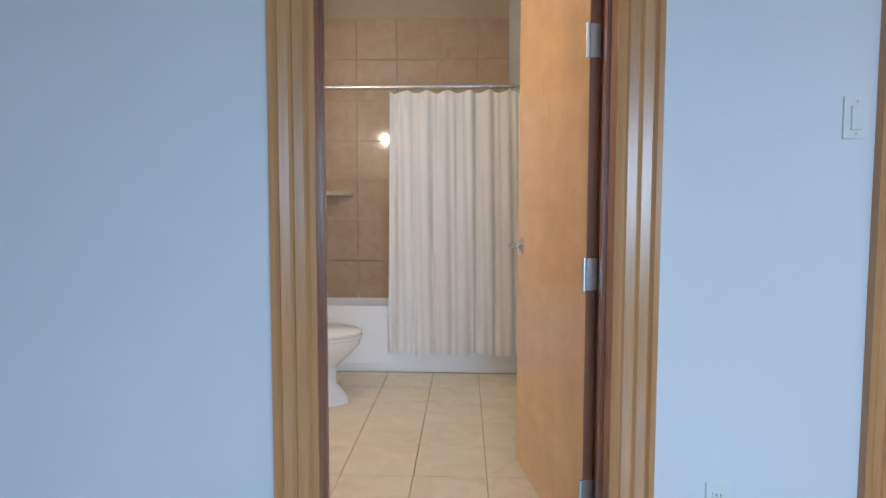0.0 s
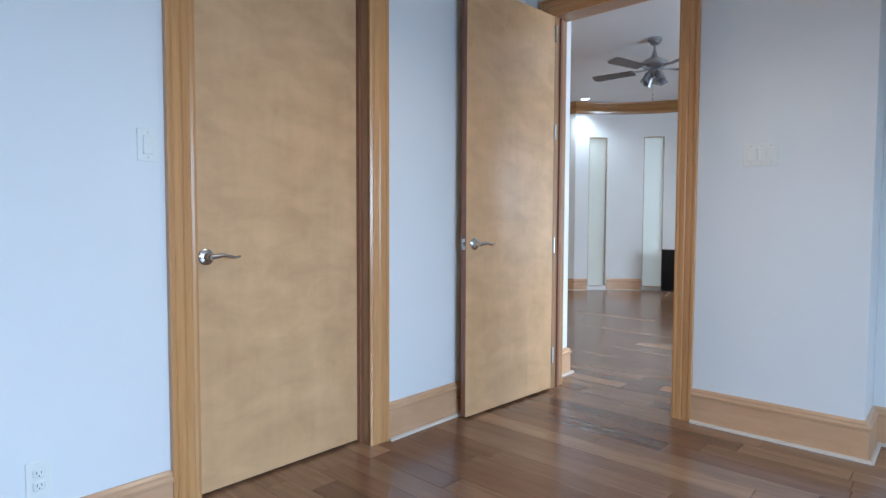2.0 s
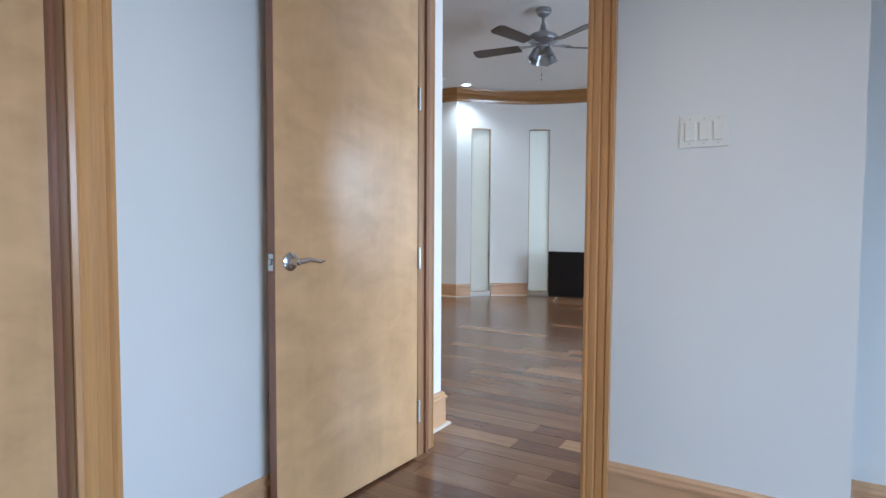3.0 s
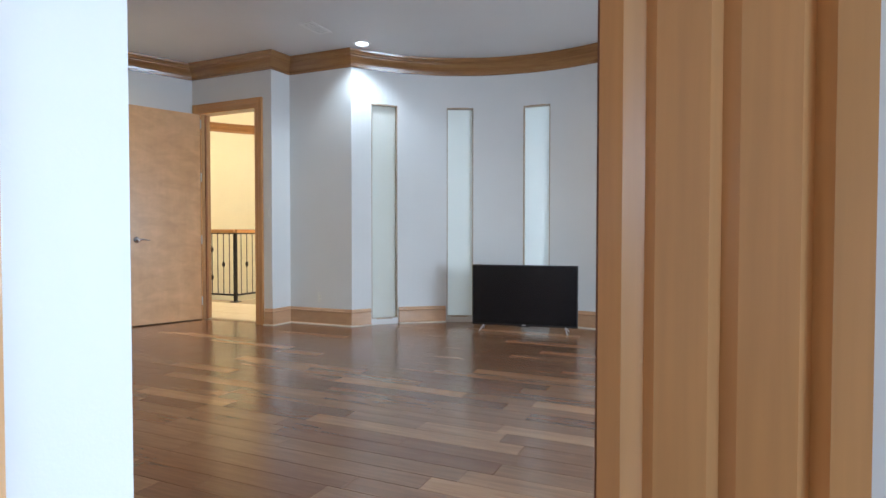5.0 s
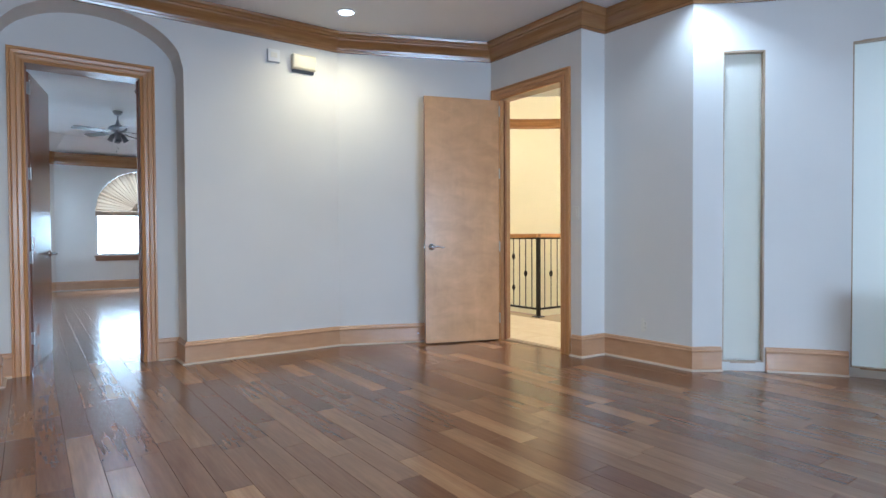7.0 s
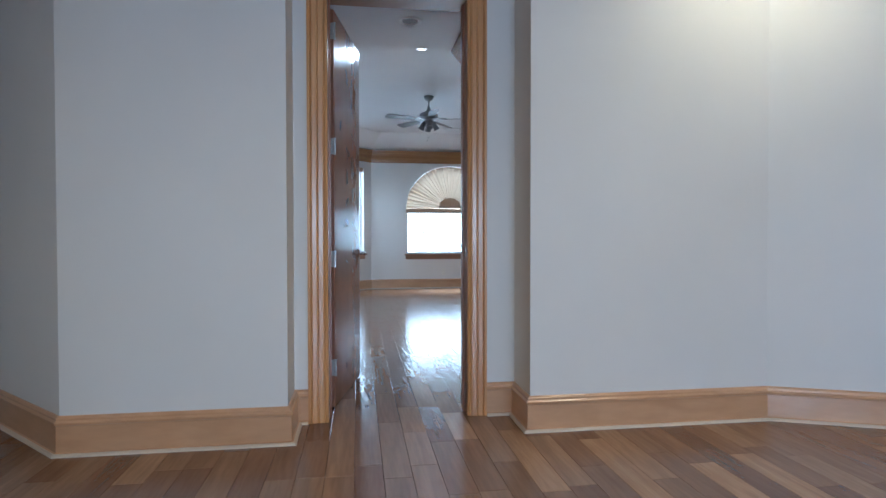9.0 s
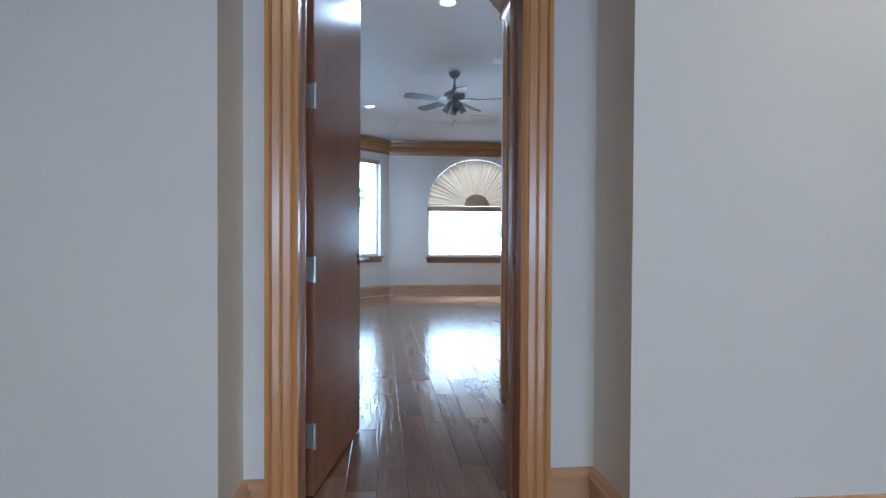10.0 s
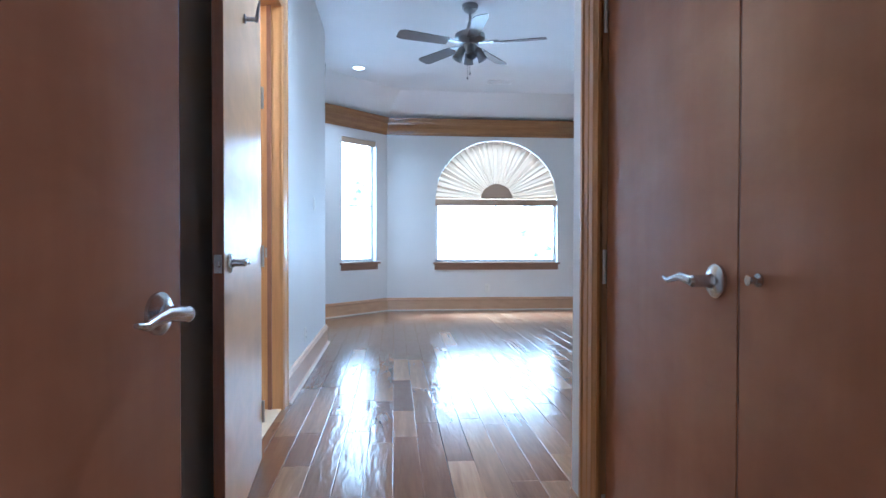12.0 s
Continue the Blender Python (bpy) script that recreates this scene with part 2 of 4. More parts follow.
def prism(bm, pts, z0, z1, m=Matrix.Identity(4)):
    """pts counter-clockwise in the xy plane, raised from z0 to z1."""
    lo = [bm.verts.new(m @ Vector((x, y, z0))) for x, y in pts]
    hi = [bm.verts.new(m @ Vector((x, y, z1))) for x, y in pts]
    n = len(pts)
    bm.faces.new(lo[::-1])
    bm.faces.new(hi)
    for i in range(n):
        bm.faces.new((lo[i], lo[(i + 1) % n], hi[(i + 1) % n], hi[i]))


def lathe(bm, prof, n=24, m=Matrix.Identity(4)):
    """prof: rows of (radius, z), closed at both ends."""
    rings = []
    for r, z in prof:
        rings.append([bm.verts.new(m @ Vector((r * math.cos(2 * math.pi * k / n), r * math.sin(2 * math.pi * k / n), z))) for k in range(n)])
    for a, c in zip(rings, rings[1:]):
        for k in range(n):
            bm.faces.new((a[k], a[(k + 1) % n], c[(k + 1) % n], c[k]))
    bm.faces.new(rings[0][::-1])
    bm.faces.new(rings[-1])


def tube(bm, pts, radii, n=10):
    """A round rod along pts; radii: one for each point."""
    rings = []
    pts = [Vector(p) for p in pts]
    for i, p in enumerate(pts):
        d = (pts[min(i + 1, len(pts) - 1)] - pts[max(i - 1, 0)]).normalized()
        a = d.orthogonal().normalized() if abs(d.z) > 0.9 else d.cross(Vector((0, 0, 1))).normalized()
        c = d.cross(a)
        rings.append([bm.verts.new(p + radii[i] * (math.cos(2 * math.pi * k / n) * a + math.sin(2 * math.pi * k / n) * c)) for k in range(n)])
    for a, c in zip(rings, rings[1:]):
        for k in range(n):
            bm.faces.new((a[k], a[(k + 1) % n], c[(k + 1) % n], c[k]))
    bm.faces.new(rings[0][::-1])
    bm.faces.new(rings[-1])


def part(name, bm, material, parent=None, label="", m=None, smooth=False):
    bmesh.ops.recalc_face_normals(bm, faces=bm.faces[:])
    me = bpy.data.meshes.new(name)
    bm.to_mesh(me)
    bm.free()
    me.materials.append(material)
    if smooth:
        for p in me.polygons:
            p.use_smooth = True
        me.set_sharp_from_angle(angle=radians(38))
    ob = new(name, me)
    if m is not None:
        ob.matrix_basis = m
    if parent is not None:
        ob.parent = parent
    if label:
        ob["label"] = label
    return ob


def thing(name, m, label, category, group="", kind=""):
    ob = new(name)
    ob.matrix_basis = m
    ob.empty_display_size = 0.1
    return tagged(ob, label, category, group, kind)


def sweep(pts, prof, closed=False, flip=1):
    """A moulding along pts (xy), mitred; prof: rows of (distance into the room, z). The room lies to the left. Gives UVs along the run."""
    bm = bmesh.new()
    uv = bm.loops.layers.uv.new("UVMap")
    P = [Vector(p) for p in pts]
    n = len(P)
    rings, run = [], [0.0]
    for i in range(1, n + (1 if closed else 0)):
        run.append(run[-1] + (P[i % n] - P[i - 1]).length)
    plen = [0.0]
    for a, c in zip(prof, prof[1:] + prof[:1]):
        plen.append(plen[-1] + math.dist(a, c))
    for i in range(n):
        dirs = []
        if i > 0 or closed:
            dirs.append((P[i] - P[i - 1]).normalized())
        if i < n - 1 or closed:
            dirs.append((P[(i + 1) % n] - P[i]).normalized())
        nor = [Vector((-d.y, d.x)) * flip for d in dirs]
        if len(nor) == 1:
            off = nor[0]
        else:
            s = (nor[0] + nor[1])
            off = s / max(0.3, (1 + nor[0].dot(nor[1])))
        rings.append([bm.verts.new((P[i].x + off.x * u, P[i].y + off.y * u, z)) for u, z in prof])
    k = len(prof)
    for i in range(n if closed else n - 1):
        a, c = rings[i], rings[(i + 1) % n]
        for j in range(k):
            f = bm.faces.new((a[j], a[(j + 1) % k], c[(j + 1) % k], c[j]))
            for lp, (s, t) in zip(f.loops, ((run[i], plen[j]), (run[i], plen[j + 1]), (run[i + 1], plen[j + 1]), (run[i + 1], plen[j]))):
                lp[uv].uv = (s, t)
    if not closed:
        bm.faces.new(rings[0])
        bm.faces.new(rings[-1][::-1])
    return bm


BASE_P = [(-0.004, 0.0), (0.032, 0.0), (0.030, 0.012), (0.021, 0.018), (0.019, 0.142), (0.026, 0.147), (0.027, 0.158), (0.018, 0.166), (0.017, 0.176), (0.008, 0.185), (-0.004, 0.187)]
CROWN_P = [(-0.004, 2.825), (0.018, 2.825), (0.022, 2.842), (0.014, 2.85), (0.018, 2.868), (0.034, 2.892), (0.058, 2.915), (0.072, 2.93), (0.076, 2.942), (0.09, 2.945), (0.098, 2.962), (0.112, 2.975), (0.118, 2.996), (-0.004, 2.996)]
CAS_P = [(0, 0), (0, 0.014), (0.012, 0.02), (0.022, 0.016), (0.027, 0.020), (0.05, 0.022), (0.055, 0.017), (0.062, 0.022), (0.085, 0.025), (0.09, 0.020), (0.096, 0.029), (0.11, 0.029), (0.11, 0)]


def casing(parent, axis, face, a, c, top, side, w=1.0):
    """Door casing round an opening from a to c along axis ('x' or 'y') on the wall face; side: +1 or -1, the way it stands out."""
    prof = [(u * w, v) for u, v in CAS_P]
    for nm, p, q in (("casing", 0, 1), ("casing", 1, 2), ("casing", 2, 3)):
        corners = [(a, 0.0), (a, top), (c, top), (c, 0.0)]
        out = [(-1, 0), (-1, 1), (1, 1), (1, 0)]
        bm = bmesh.new()
        uv = bm.loops.layers.uv.new("UVMap")
        rings = []
        for i in (p, q):
            ring = []
            for u, v in prof:
                s, z = corners[i][0] + out[i][0] * u, corners[i][1] + out[i][1] * u
                d = face + side * (v - 0.002)
                ring.append(bm.verts.new((s, d, z) if axis == "x" else (d, s, z)))
            rings.append(ring)
        k = len(prof)
        ln = math.dist(corners[p], corners[q])
        acc = 0.0
        for j in range(k):
            st = math.dist(prof[j], prof[(j + 1) % k])
            f = bm.faces.new((rings[0][j], rings[0][(j + 1) % k], rings[1][(j + 1) % k], rings[1][j]))
            for lp, (s, t) in zip(f.loops, ((0, acc), (0, acc + st), (ln, acc + st), (ln, acc))):
                lp[uv].uv = (s + a * 3 + p, t)
            acc += st
        bm.faces.new(rings[0])
        bm.faces.new(rings[1][::-1])
        part(nm, bm, TRIM, parent)


def jambs(parent, axis, d0, d1, a, c, top, t=0.02, mat_=None):
    """Lining of an opening, between the faces d0 and d1."""
    for s0, s1, z0, z1 in ((a - 0.004, a + t, 0, top + 0.004), (c - t, c + 0.004, 0, top + 0.004), (a + t, c - t, top - t, top + 0.004)):
        bm = bmesh.new()
        if axis == "x":
            box(bm, s0, s1, d0 - 0.003, d1 + 0.003, z0, z1)
        else:
            box(bm, d0 - 0.003, d1 + 0.003, s0, s1, z0, z1)
        uv = bm.loops.layers.uv.new("UVMap")
        for f in bm.faces:
            for lp in f.loops:
                co = lp.vert.co
                lp[uv].uv = (co.z, co.x + co.y) if z1 - z0 > 1 else (co.x + co.y, co.z)
        part("jamb", bm, mat_ or JAMB, parent)
    mid = (d0 + d1) / 2
    for s0, s1 in ((a + t, a + t + 0.012), (c - t - 0.012, c - t)):
        bm = bmesh.new()
        if axis == "x":
            box(bm, s0, s1, mid - 0.012, mid + 0.012, 0, top - t)
        else:
            box(bm, mid - 0.012, mid + 0.012, s0, s1, 0, top - t)
        part("door_stop", bm, MAPLE_EDGE, parent)


def lever(parent, x, z, face, side, way):
    """Lever handle on a leaf: at x along it, on the face y = face, standing out to side, its lever pointing way along x."""
    bm = bmesh.new()
    m = Matrix.Translation((x, face, z)) @ pose(0, 0, 0, -90 * side, 0, 0)
    lathe(bm, [(0.033, -0.001), (0.033, 0.005), (0.028, 0.009), (0.015, 0.012), (0.012, 0.02), (0.012, 0.05), (0.008, 0.055)], 24, m)
    y = face + side * 0.047
    pts = [(x, y, z), (x + way * 0.025, y, z + 0.003), (x + way * 0.05, y, z + 0.006), (x + way * 0.075, y, z + 0.001), (x + way * 0.1, y, z - 0.005), (x + way * 0.122, y, z)]
    tube(bm, pts, [0.011, 0.0105, 0.009, 0.0075, 0.006, 0.004], 12)
    part("handle", bm, NICKEL, parent, "brushed nickel lever handle", smooth=True)


def leaf(parent, w, h, m, face_mat, thick=0.04, hinge_z=(0.23, 0.95, 1.68, 2.3), latch=True, lever_sides=(-1, 1), edge=None, hinge_side=0, hinges=True, handle_z=0.95):
    """A flush door leaf, hinged at x = 0, reaching to x = w, y from -thick to 0."""
    bm = soft_box(0.001, w - 0.001, -thick + 0.002, -0.002, 0.012, h, 0.002, 1)
    lf = part("door_leaf", bm, face_mat, parent, m=m)
    for x0, x1 in ((-0.0015, 0.0008), (w - 0.0008, w + 0.0015)):
        bm = bmesh.new()
        box(bm, x0, x1, -thick + 0.003, -0.003, 0.014, h - 0.002)
        part("edge_band", bm, edge or MAPLE_EDGE, lf)
    for sd in lever_sides:
        lever(lf, w - 0.065, handle_z, 0 if sd > 0 else -thick, sd, -1)
    if latch:
        bm = soft_box(w + 0.0012, w + 0.004, -thick / 2 - 0.0125, -thick / 2 + 0.0125, handle_z - 0.03, handle_z + 0.03, 0.001, 1)
        part("latch_plate", bm, NICKEL, lf)
        bm = soft_box(w + 0.003, w + 0.014, -thick / 2 - 0.007, -thick / 2 + 0.007, handle_z - 0.01, handle_z + 0.012, 0.003, 1)
        part("latch_bolt", bm, NICKEL, lf)
    if hinges:
        for z in hinge_z:
            bm = bmesh.new()
            box(bm, -0.0035, -0.0012, -thick + 0.004, -0.003, z - 0.048, z + 0.048)
            lathe(bm, [(0.0065, z - 0.05), (0.0065, z - 0.018), (0.006, z - 0.016), (0.0065, z - 0.014), (0.0065, z + 0.016), (0.006, z + 0.018), (0.0065, z + 0.05)], 12, Matrix.Translation((-0.004, 0.004 if hinge_side == 0 else -thick - 0.004, 0)))
            for sy, sz in ((0.3, 0.032), (0.62, 0.011), (0.38, -0.011), (0.7, -0.032)):
                lathe(bm, [(0.0035, 0.0), (0.0035, 0.001)], 8, Matrix.Translation((-0.0035, -thick * sy, z + sz)) @ pose(0, 0, 0, 0, -90, 0))
            part("hinge", bm, HINGE, lf, "steel butt hinge")
    return lf


def wall(name, p, q, z1, thick, openings=(), material=None, z0=0.0, label="painted plaster wall"):
    """A wall whose face runs from p to q with the room to its left; openings: (start, end, bottom, top, rise of its arch)."""
    p, q = Vector(p), Vector(q)
    d = (q - p)
    ln = d.length
    d.normalize()
    out = Vector((d.y, -d.x))
    m = Matrix(((d.x, out.x, 0, p.x), (d.y, out.y, 0, p.y), (0, 0, 1, 0), (0, 0, 0, 1)))
    bm = bmesh.new()
    x = 0.0
    for a, c, zb, zt, rise in sorted(openings):
        if a > x:
            box(bm, x, a, 0, thick, z0, z1)
        if zb > z0:
            box(bm, a, c, 0, thick, z0, zb)
        n = 36 if rise else 1
        for i in range(n):
            s0, s1 = a + (c - a) * i / n, a + (c - a) * (i + 1) / n
            hs = []
            for s in (s0, s1):
                u = (2 * (s - a) / (c - a) - 1)
                hs.append(zt + rise * math.sqrt(max(0.0, 1 - u * u)))
            vs = [(s0, hs[0]), (s1, hs[1]), (s1, z1), (s0, z1)]
            lo = [bm.verts.new((s, 0, z)) for s, z in vs]
            hi = [bm.verts.new((s, thick, z)) for s, z in vs]
            bm.faces.new(lo)
            bm.faces.new(hi[::-1])
            for j in range(4):
                if (j == 1 and i < n - 1) or (j == 3 and i > 0):
                    continue
                bm.faces.new((lo[j], hi[j], hi[(j + 1) % 4], lo[(j + 1) % 4]))
        x = c
    if x < ln:
        box(bm, x, ln, 0, thick, z0, z1)
    bmesh.ops.remove_doubles(bm, verts=bm.verts[:], dist=0.0002)
    bmesh.ops.transform(bm, matrix=m, verts=bm.verts[:])
    return tagged(part(name, bm, material or WALL), label, "wall", kind="structure")


# ---- structure: start bedroom ----
H = 3.0
tagged(wall("wall_bedroom_north", (4.22, 1.89), (-2.5, 1.89), H, 0.13, [(4.22 - 2.36, 4.22 - 1.48, 0, 2.44, 0), (4.22 - 0.692, 4.22 + 0.158, 0, 2.44, 0)]), "white plaster wall with two doorways")
wall("wall_bedroom_east", (3.79, 0.075), (3.79, 1.89), H, 0.13, [(0.865, 1.70, 0, 2.44, 0)])
wall("wall_bedroom_step", (4.23, 0.075), (3.921, 0.075), H, 0.13)
wall("wall_bedroom_far_east", (4.10, -2.6), (4.10, 0.074), H, 0.13)
wall("wall_bedroom_south", (-2.5, -2.6), (4.10, -2.6), H, 0.13, [(2.4, 4.6, 0.65, 2.05, 0)])
wall("wall_bedroom_west", (-2.5, 1.89), (-2.5, -2.6), H, 0.13)


def ceiling(name, rects, z0, z1, label):
    bm = bmesh.new()
    for x0, x1, y0, y1 in rects:
        box(bm, x0, x1, y0, y1, z0, z1)
    return tagged(part(name, bm, CEIL), label, "ceiling", kind="structure")


ceiling("ceiling_bedroom", [(-2.6, 3.85, -2.7, 1.95), (3.85, 4.16, -2.7, 0.1)], 2.9, 3.0, "flat white painted bedroom ceiling")

# ---- structure: bathroom behind the first door ----
wall("wall_bath_west", (-1.1, 4.95), (-1.1, 2.02), 2.8, 0.12)
wall("wall_bath_east", (0.79, 2.02), (0.79, 4.95), 2.8, 0.12)
bath_back = wall("wall_bath_north", (0.95, 4.95), (-1.25, 4.95), 2.8, 0.12, material=GROUT, label="tan tiled wall above the bathtub")
ceiling("ceiling_bath", [(-1.2, 0.95, 2.02, 5.05)], 2.8, 2.9, "flat white bathroom ceiling")
bath_floor = bmesh.new()
box(bath_floor, -1.1, 0.82, 1.95, 4.95, -0.05, 0.004)
bath_floor = tagged(part("floor_bath", bath_floor, GROUT), "cream square tiled bathroom floor", "floor", kind="structure")

# ---- structure: great room with the bowed wall ----
CX, CY, R = 7.59, 2.56, 2.21
A0, A1 = -52.0, 57.5


def arc(deg, r=R):
    return (CX + r * math.cos(radians(deg)), CY + r * math.sin(radians(deg)))


SLOTS = [2.1 + 22.7 * k for k in (-2, -1, 0, 1, 2)]
HALF = 3.95
SLOT_TOP = 2.46
wall("wall_great_south", (4.23, -2.6), (8.55, -2.6), H, 0.13, [(0.6, 3.8, 0.6, 2.1, 0)])
wall("wall_great_southeast", (8.55, -2.6), (8.55, 0.33), H, 0.13)
wall("wall_great_return", (8.55, 0.33), (9.02, 0.36), H, 0.13)
wall("wall_great_pier", (9.02, 0.36), arc(A0), H, 0.15)
wall("wall_great_north_pier", arc(A1), (8.76, 5.25), H, 0.16)
wall("wall_great_door_return", (8.76, 5.25), (8.48, 5.27), H, 0.12)
wall("wall_great_entry", (8.48, 5.27), (8.48, 6.46), H, 0.13, [(0.21, 1.07, 0, 2.44, 0)])
wall("wall_great_angled", (8.48, 6.46), (7.05, 7.06), H, 0.13)
wall("wall_great_north", (7.05, 7.06), (3.37, 7.06), H, 0.312, [(7.05 - 5.67, 7.05 - 4.42, 0, 2.44, 0.40)], label="white plaster wall with a round-arched recess")
wall("wall_niche_back", (5.85, 7.372), (4.30, 7.372), H, 0.2, [(5.85 - 5.41, 5.85 - 4.585, 0, 2.41, 0)])
wall("wall_great_northwest", (3.37, 7.06), (2.50, 7.93), H, 0.13)
wall("wall_great_west", (2.50, 7.93), (2.50, 2.70), H, 0.13)
wall("wall_great_alcove", (2.50, 2.70), (4.22, 2.70), H, 0.13)
wall("wall_great_stub", (4.22, 2.70), (4.22, 2.02), H, 0.13)
wall("wall_closet_west", (0.94, 2.02), (0.94, 2.6), H, 0.06)
wall("wall_closet_back", (0.94, 2.70), (2.5, 2.70), H, 0.1)


def bowed_wall():
    bm = bmesh.new()

    def piece(a, c, z0, z1, r0=R, r1=R + 0.16):
        n = max(1, round((c - a) / 1.5))
        for i in range(n):
            s, e = a + (c - a) * i / n, a + (c - a) * (i + 1) / n
            prism(bm, [arc(s, r0), arc(s, r1), arc(e, r1), arc(e, r0)], z0, z1)
    edges = [A0]
    for s in SLOTS:
        edges += [s - HALF, s + HALF]
    edges.append(A1)
    for i in range(0, len(edges), 2):
        piece(edges[i], edges[i + 1], 0, H)
    for s in SLOTS:
        piece(s - HALF, s + HALF, SLOT_TOP, H)
        piece(s - HALF, s + HALF, 0, 0.068)
    bmesh.ops.remove_doubles(bm, verts=bm.verts[:], dist=0.0005)
    return part("wall_bowed", bm, WALL, smooth=True)


tagged(bowed_wall(), "white bowed plaster wall with five tall slots", "wall", kind="structure")
ceiling("ceiling_great", [(3.92, 10.3, -2.7, 2.6), (2.4, 10.3, 2.6, 7.06), (2.4, 3.6, 7.06, 8.2)], 3.0, 3.12, "flat white painted ceiling")


def slot_window(s, n):
    """A narrow frosted panel in its slot, with thin wooden edging."""
    x, y = arc(s)
    t = thing("window_%d" % n, pose(x, y, 0, 0, 0, s - 90), "tall narrow frosted window slot edged in thin wood", "window", "slot windows", "structure")
    w = R * math.sin(radians(HALF))
    bm = soft_box(-w, w, 0.045, 0.057, 0.068, SLOT_TOP, 0.001, 1)
    part("pane", bm, OPAL, t, "frosted white pane")
    for x0, x1, z0, z1 in ((-w - 0.004, -w + 0.009, 0.03, SLOT_TOP + 0.004), (w - 0.009, w + 0.004, 0.03, SLOT_TOP + 0.004), (-w + 0.009, w - 0.009, SLOT_TOP - 0.012, SLOT_TOP + 0.004), (-w + 0.009, w - 0.009, 0.058, 0.073)):
        bm = bmesh.new()
        box(bm, x0, x1, -0.002, 0.045, z0, z1)
        uv = bm.loops.layers.uv.new("UVMap")
        for f in bm.faces:
            for lp in f.loops:
                lp[uv].uv = (lp.vert.co.z, lp.vert.co.x + lp.vert.co.y)
        part("window_frame", bm, SLOTTRIM, t)


SLOTTRIM = wood("slot_edging", (0.38, 0.26, 0.16), (0.55, 0.42, 0.29), (1.4, 16, 16), "UV", 0.4)
for n, s in enumerate(SLOTS):
    slot_window(s, n + 1)

# ---- structure: hall and far bedroom ----
wall("wall_hall_west", (4.45, 13.2), (4.45, 7.572), 3.2, 0.13, [(13.2 - 10.97, 13.2 - 10.12, 0, 2.44, 0)])
wall("wall_hall_east", (5.73, 7.572), (5.73, 9.32), 3.2, 0.13, [(0.178, 1.508, 0, 2.44, 0)])
wall("wall_far_south", (5.86, 9.32), (8.9, 9.32), 3.2, 0.13)
wall("wall_far_east", (8.9, 9.32), (8.9, 15.8), 3.2, 0.13)
wall("wall_far_north", (8.9, 15.8), (5.03, 15.8), 3.2, 0.16, [(8.9 - 7.55, 8.9 - 5.73, 0.70, 1.63, 0.86)], label="white wall with an arched window")
L45 = math.hypot(1.4, 1.4)
wall("wall_far_bay", (5.03, 15.8), (3.63, 14.4), 3.2, 0.16, [(0.215, 0.845, 0.72, 2.42, 0)])
wall("wall_far_west", (3.63, 14.4), (3.63, 13.07), 3.2, 0.13)
wall("wall_far_corner", (3.63, 13.2), (4.32, 13.2), 3.2, 0.1)
ceiling("ceiling_hall", [(4.40, 5.80, 7.5, 9.32)], 2.73, 3.2, "low white hall ceiling")
ceiling("ceiling_far", [(3.5, 9.1, 9.32, 16.0)], 3.08, 3.2, "white bedroom ceiling")
wall("wall_second_bath_north", (4.36, 11.3), (2.8, 11.3), 2.7, 0.1)
wall("wall_second_bath_west", (2.8, 11.3), (2.8, 9.3), 2.7, 0.1)
wall("wall_second_bath_south", (2.8, 9.3), (4.36, 9.3), 2.7, 0.1)
ceiling("ceiling_second_bath", [(2.7, 4.37, 9.2, 11.4)], 2.7, 2.8, "white ceiling")
wall("wall_linen_closet", (6.3, 7.5), (6.3, 9.02), 3.0, 0.1)
ceiling("ceiling_linen_closet", [(5.8, 6.4, 7.45, 9.1)], 2.73, 3.0, "white ceiling")
bm = bmesh.new()
box(bm, 2.7, 4.45, 9.3, 11.3, -0.05, 0.006)
tagged(part("floor_second_bath", bm, TILE), "cream tiled floor of a second bathroom", "floor", kind="structure")
# sloped cove between wall and ceiling of the far bedroom
tagged(part("trim_cove", sweep([(8.9, 9.33), (8.9, 15.8), (5.03, 15.8), (3.63, 14.4)], [(-0.004, 2.78), (0.02, 2.80), (0.45, 3.078), (-0.004, 3.078)]), CEIL), "sloped white ceiling cove", "cove", kind="structure")

# ---- structure: stair landing beyond the entry door ----
bm = bmesh.new()
box(bm, 8.55, 10.0, 5.36, 10.6, -0.3, 0.004)
box(bm, 10.0, 14.2, 5.0, 7.30, -0.3, 0.004)
landing = tagged(part("floor_landing", bm, GROUT), "cream glossy tiled landing floor", "floor", kind="structure")
wall("wall_landing_upper", (8.6, 6.7), (8.6, 5.0), 3.75, 0.06, material=WALL_Y, z0=3.12)
wall("wall_landing_south", (8.96, 5.0), (14.2, 5.0), 3.75, 0.1, material=WALL_Y)
wall("wall_landing_north", (13.0, 10.6), (8.3, 10.6), 3.75, 0.1, material=WALL_Y, z0=-3)
wall("wall_landing_west", (8.6, 10.6), (8.6, 6.6), 3.75, 0.06, material=WALL_Y)
bm = bmesh.new()
box(bm, 8.3, 14.6, 4.6, 11.4, -3.1, -3.0)
tagged(part("floor_below", bm, TILE), "cream tiled floor a storey below", "floor", kind="structure")
ceiling("ceiling_landing", [(8.5, 14.6, 4.6, 11.4)], 3.75, 3.85, "white ceiling over the stairwell")
LC = (10.6, 7.2)
bow = [(LC[0] + 3.4 * math.cos(radians(a)), LC[1] + 3.4 * math.sin(radians(a))) for a in range(-50, 141, 5)]
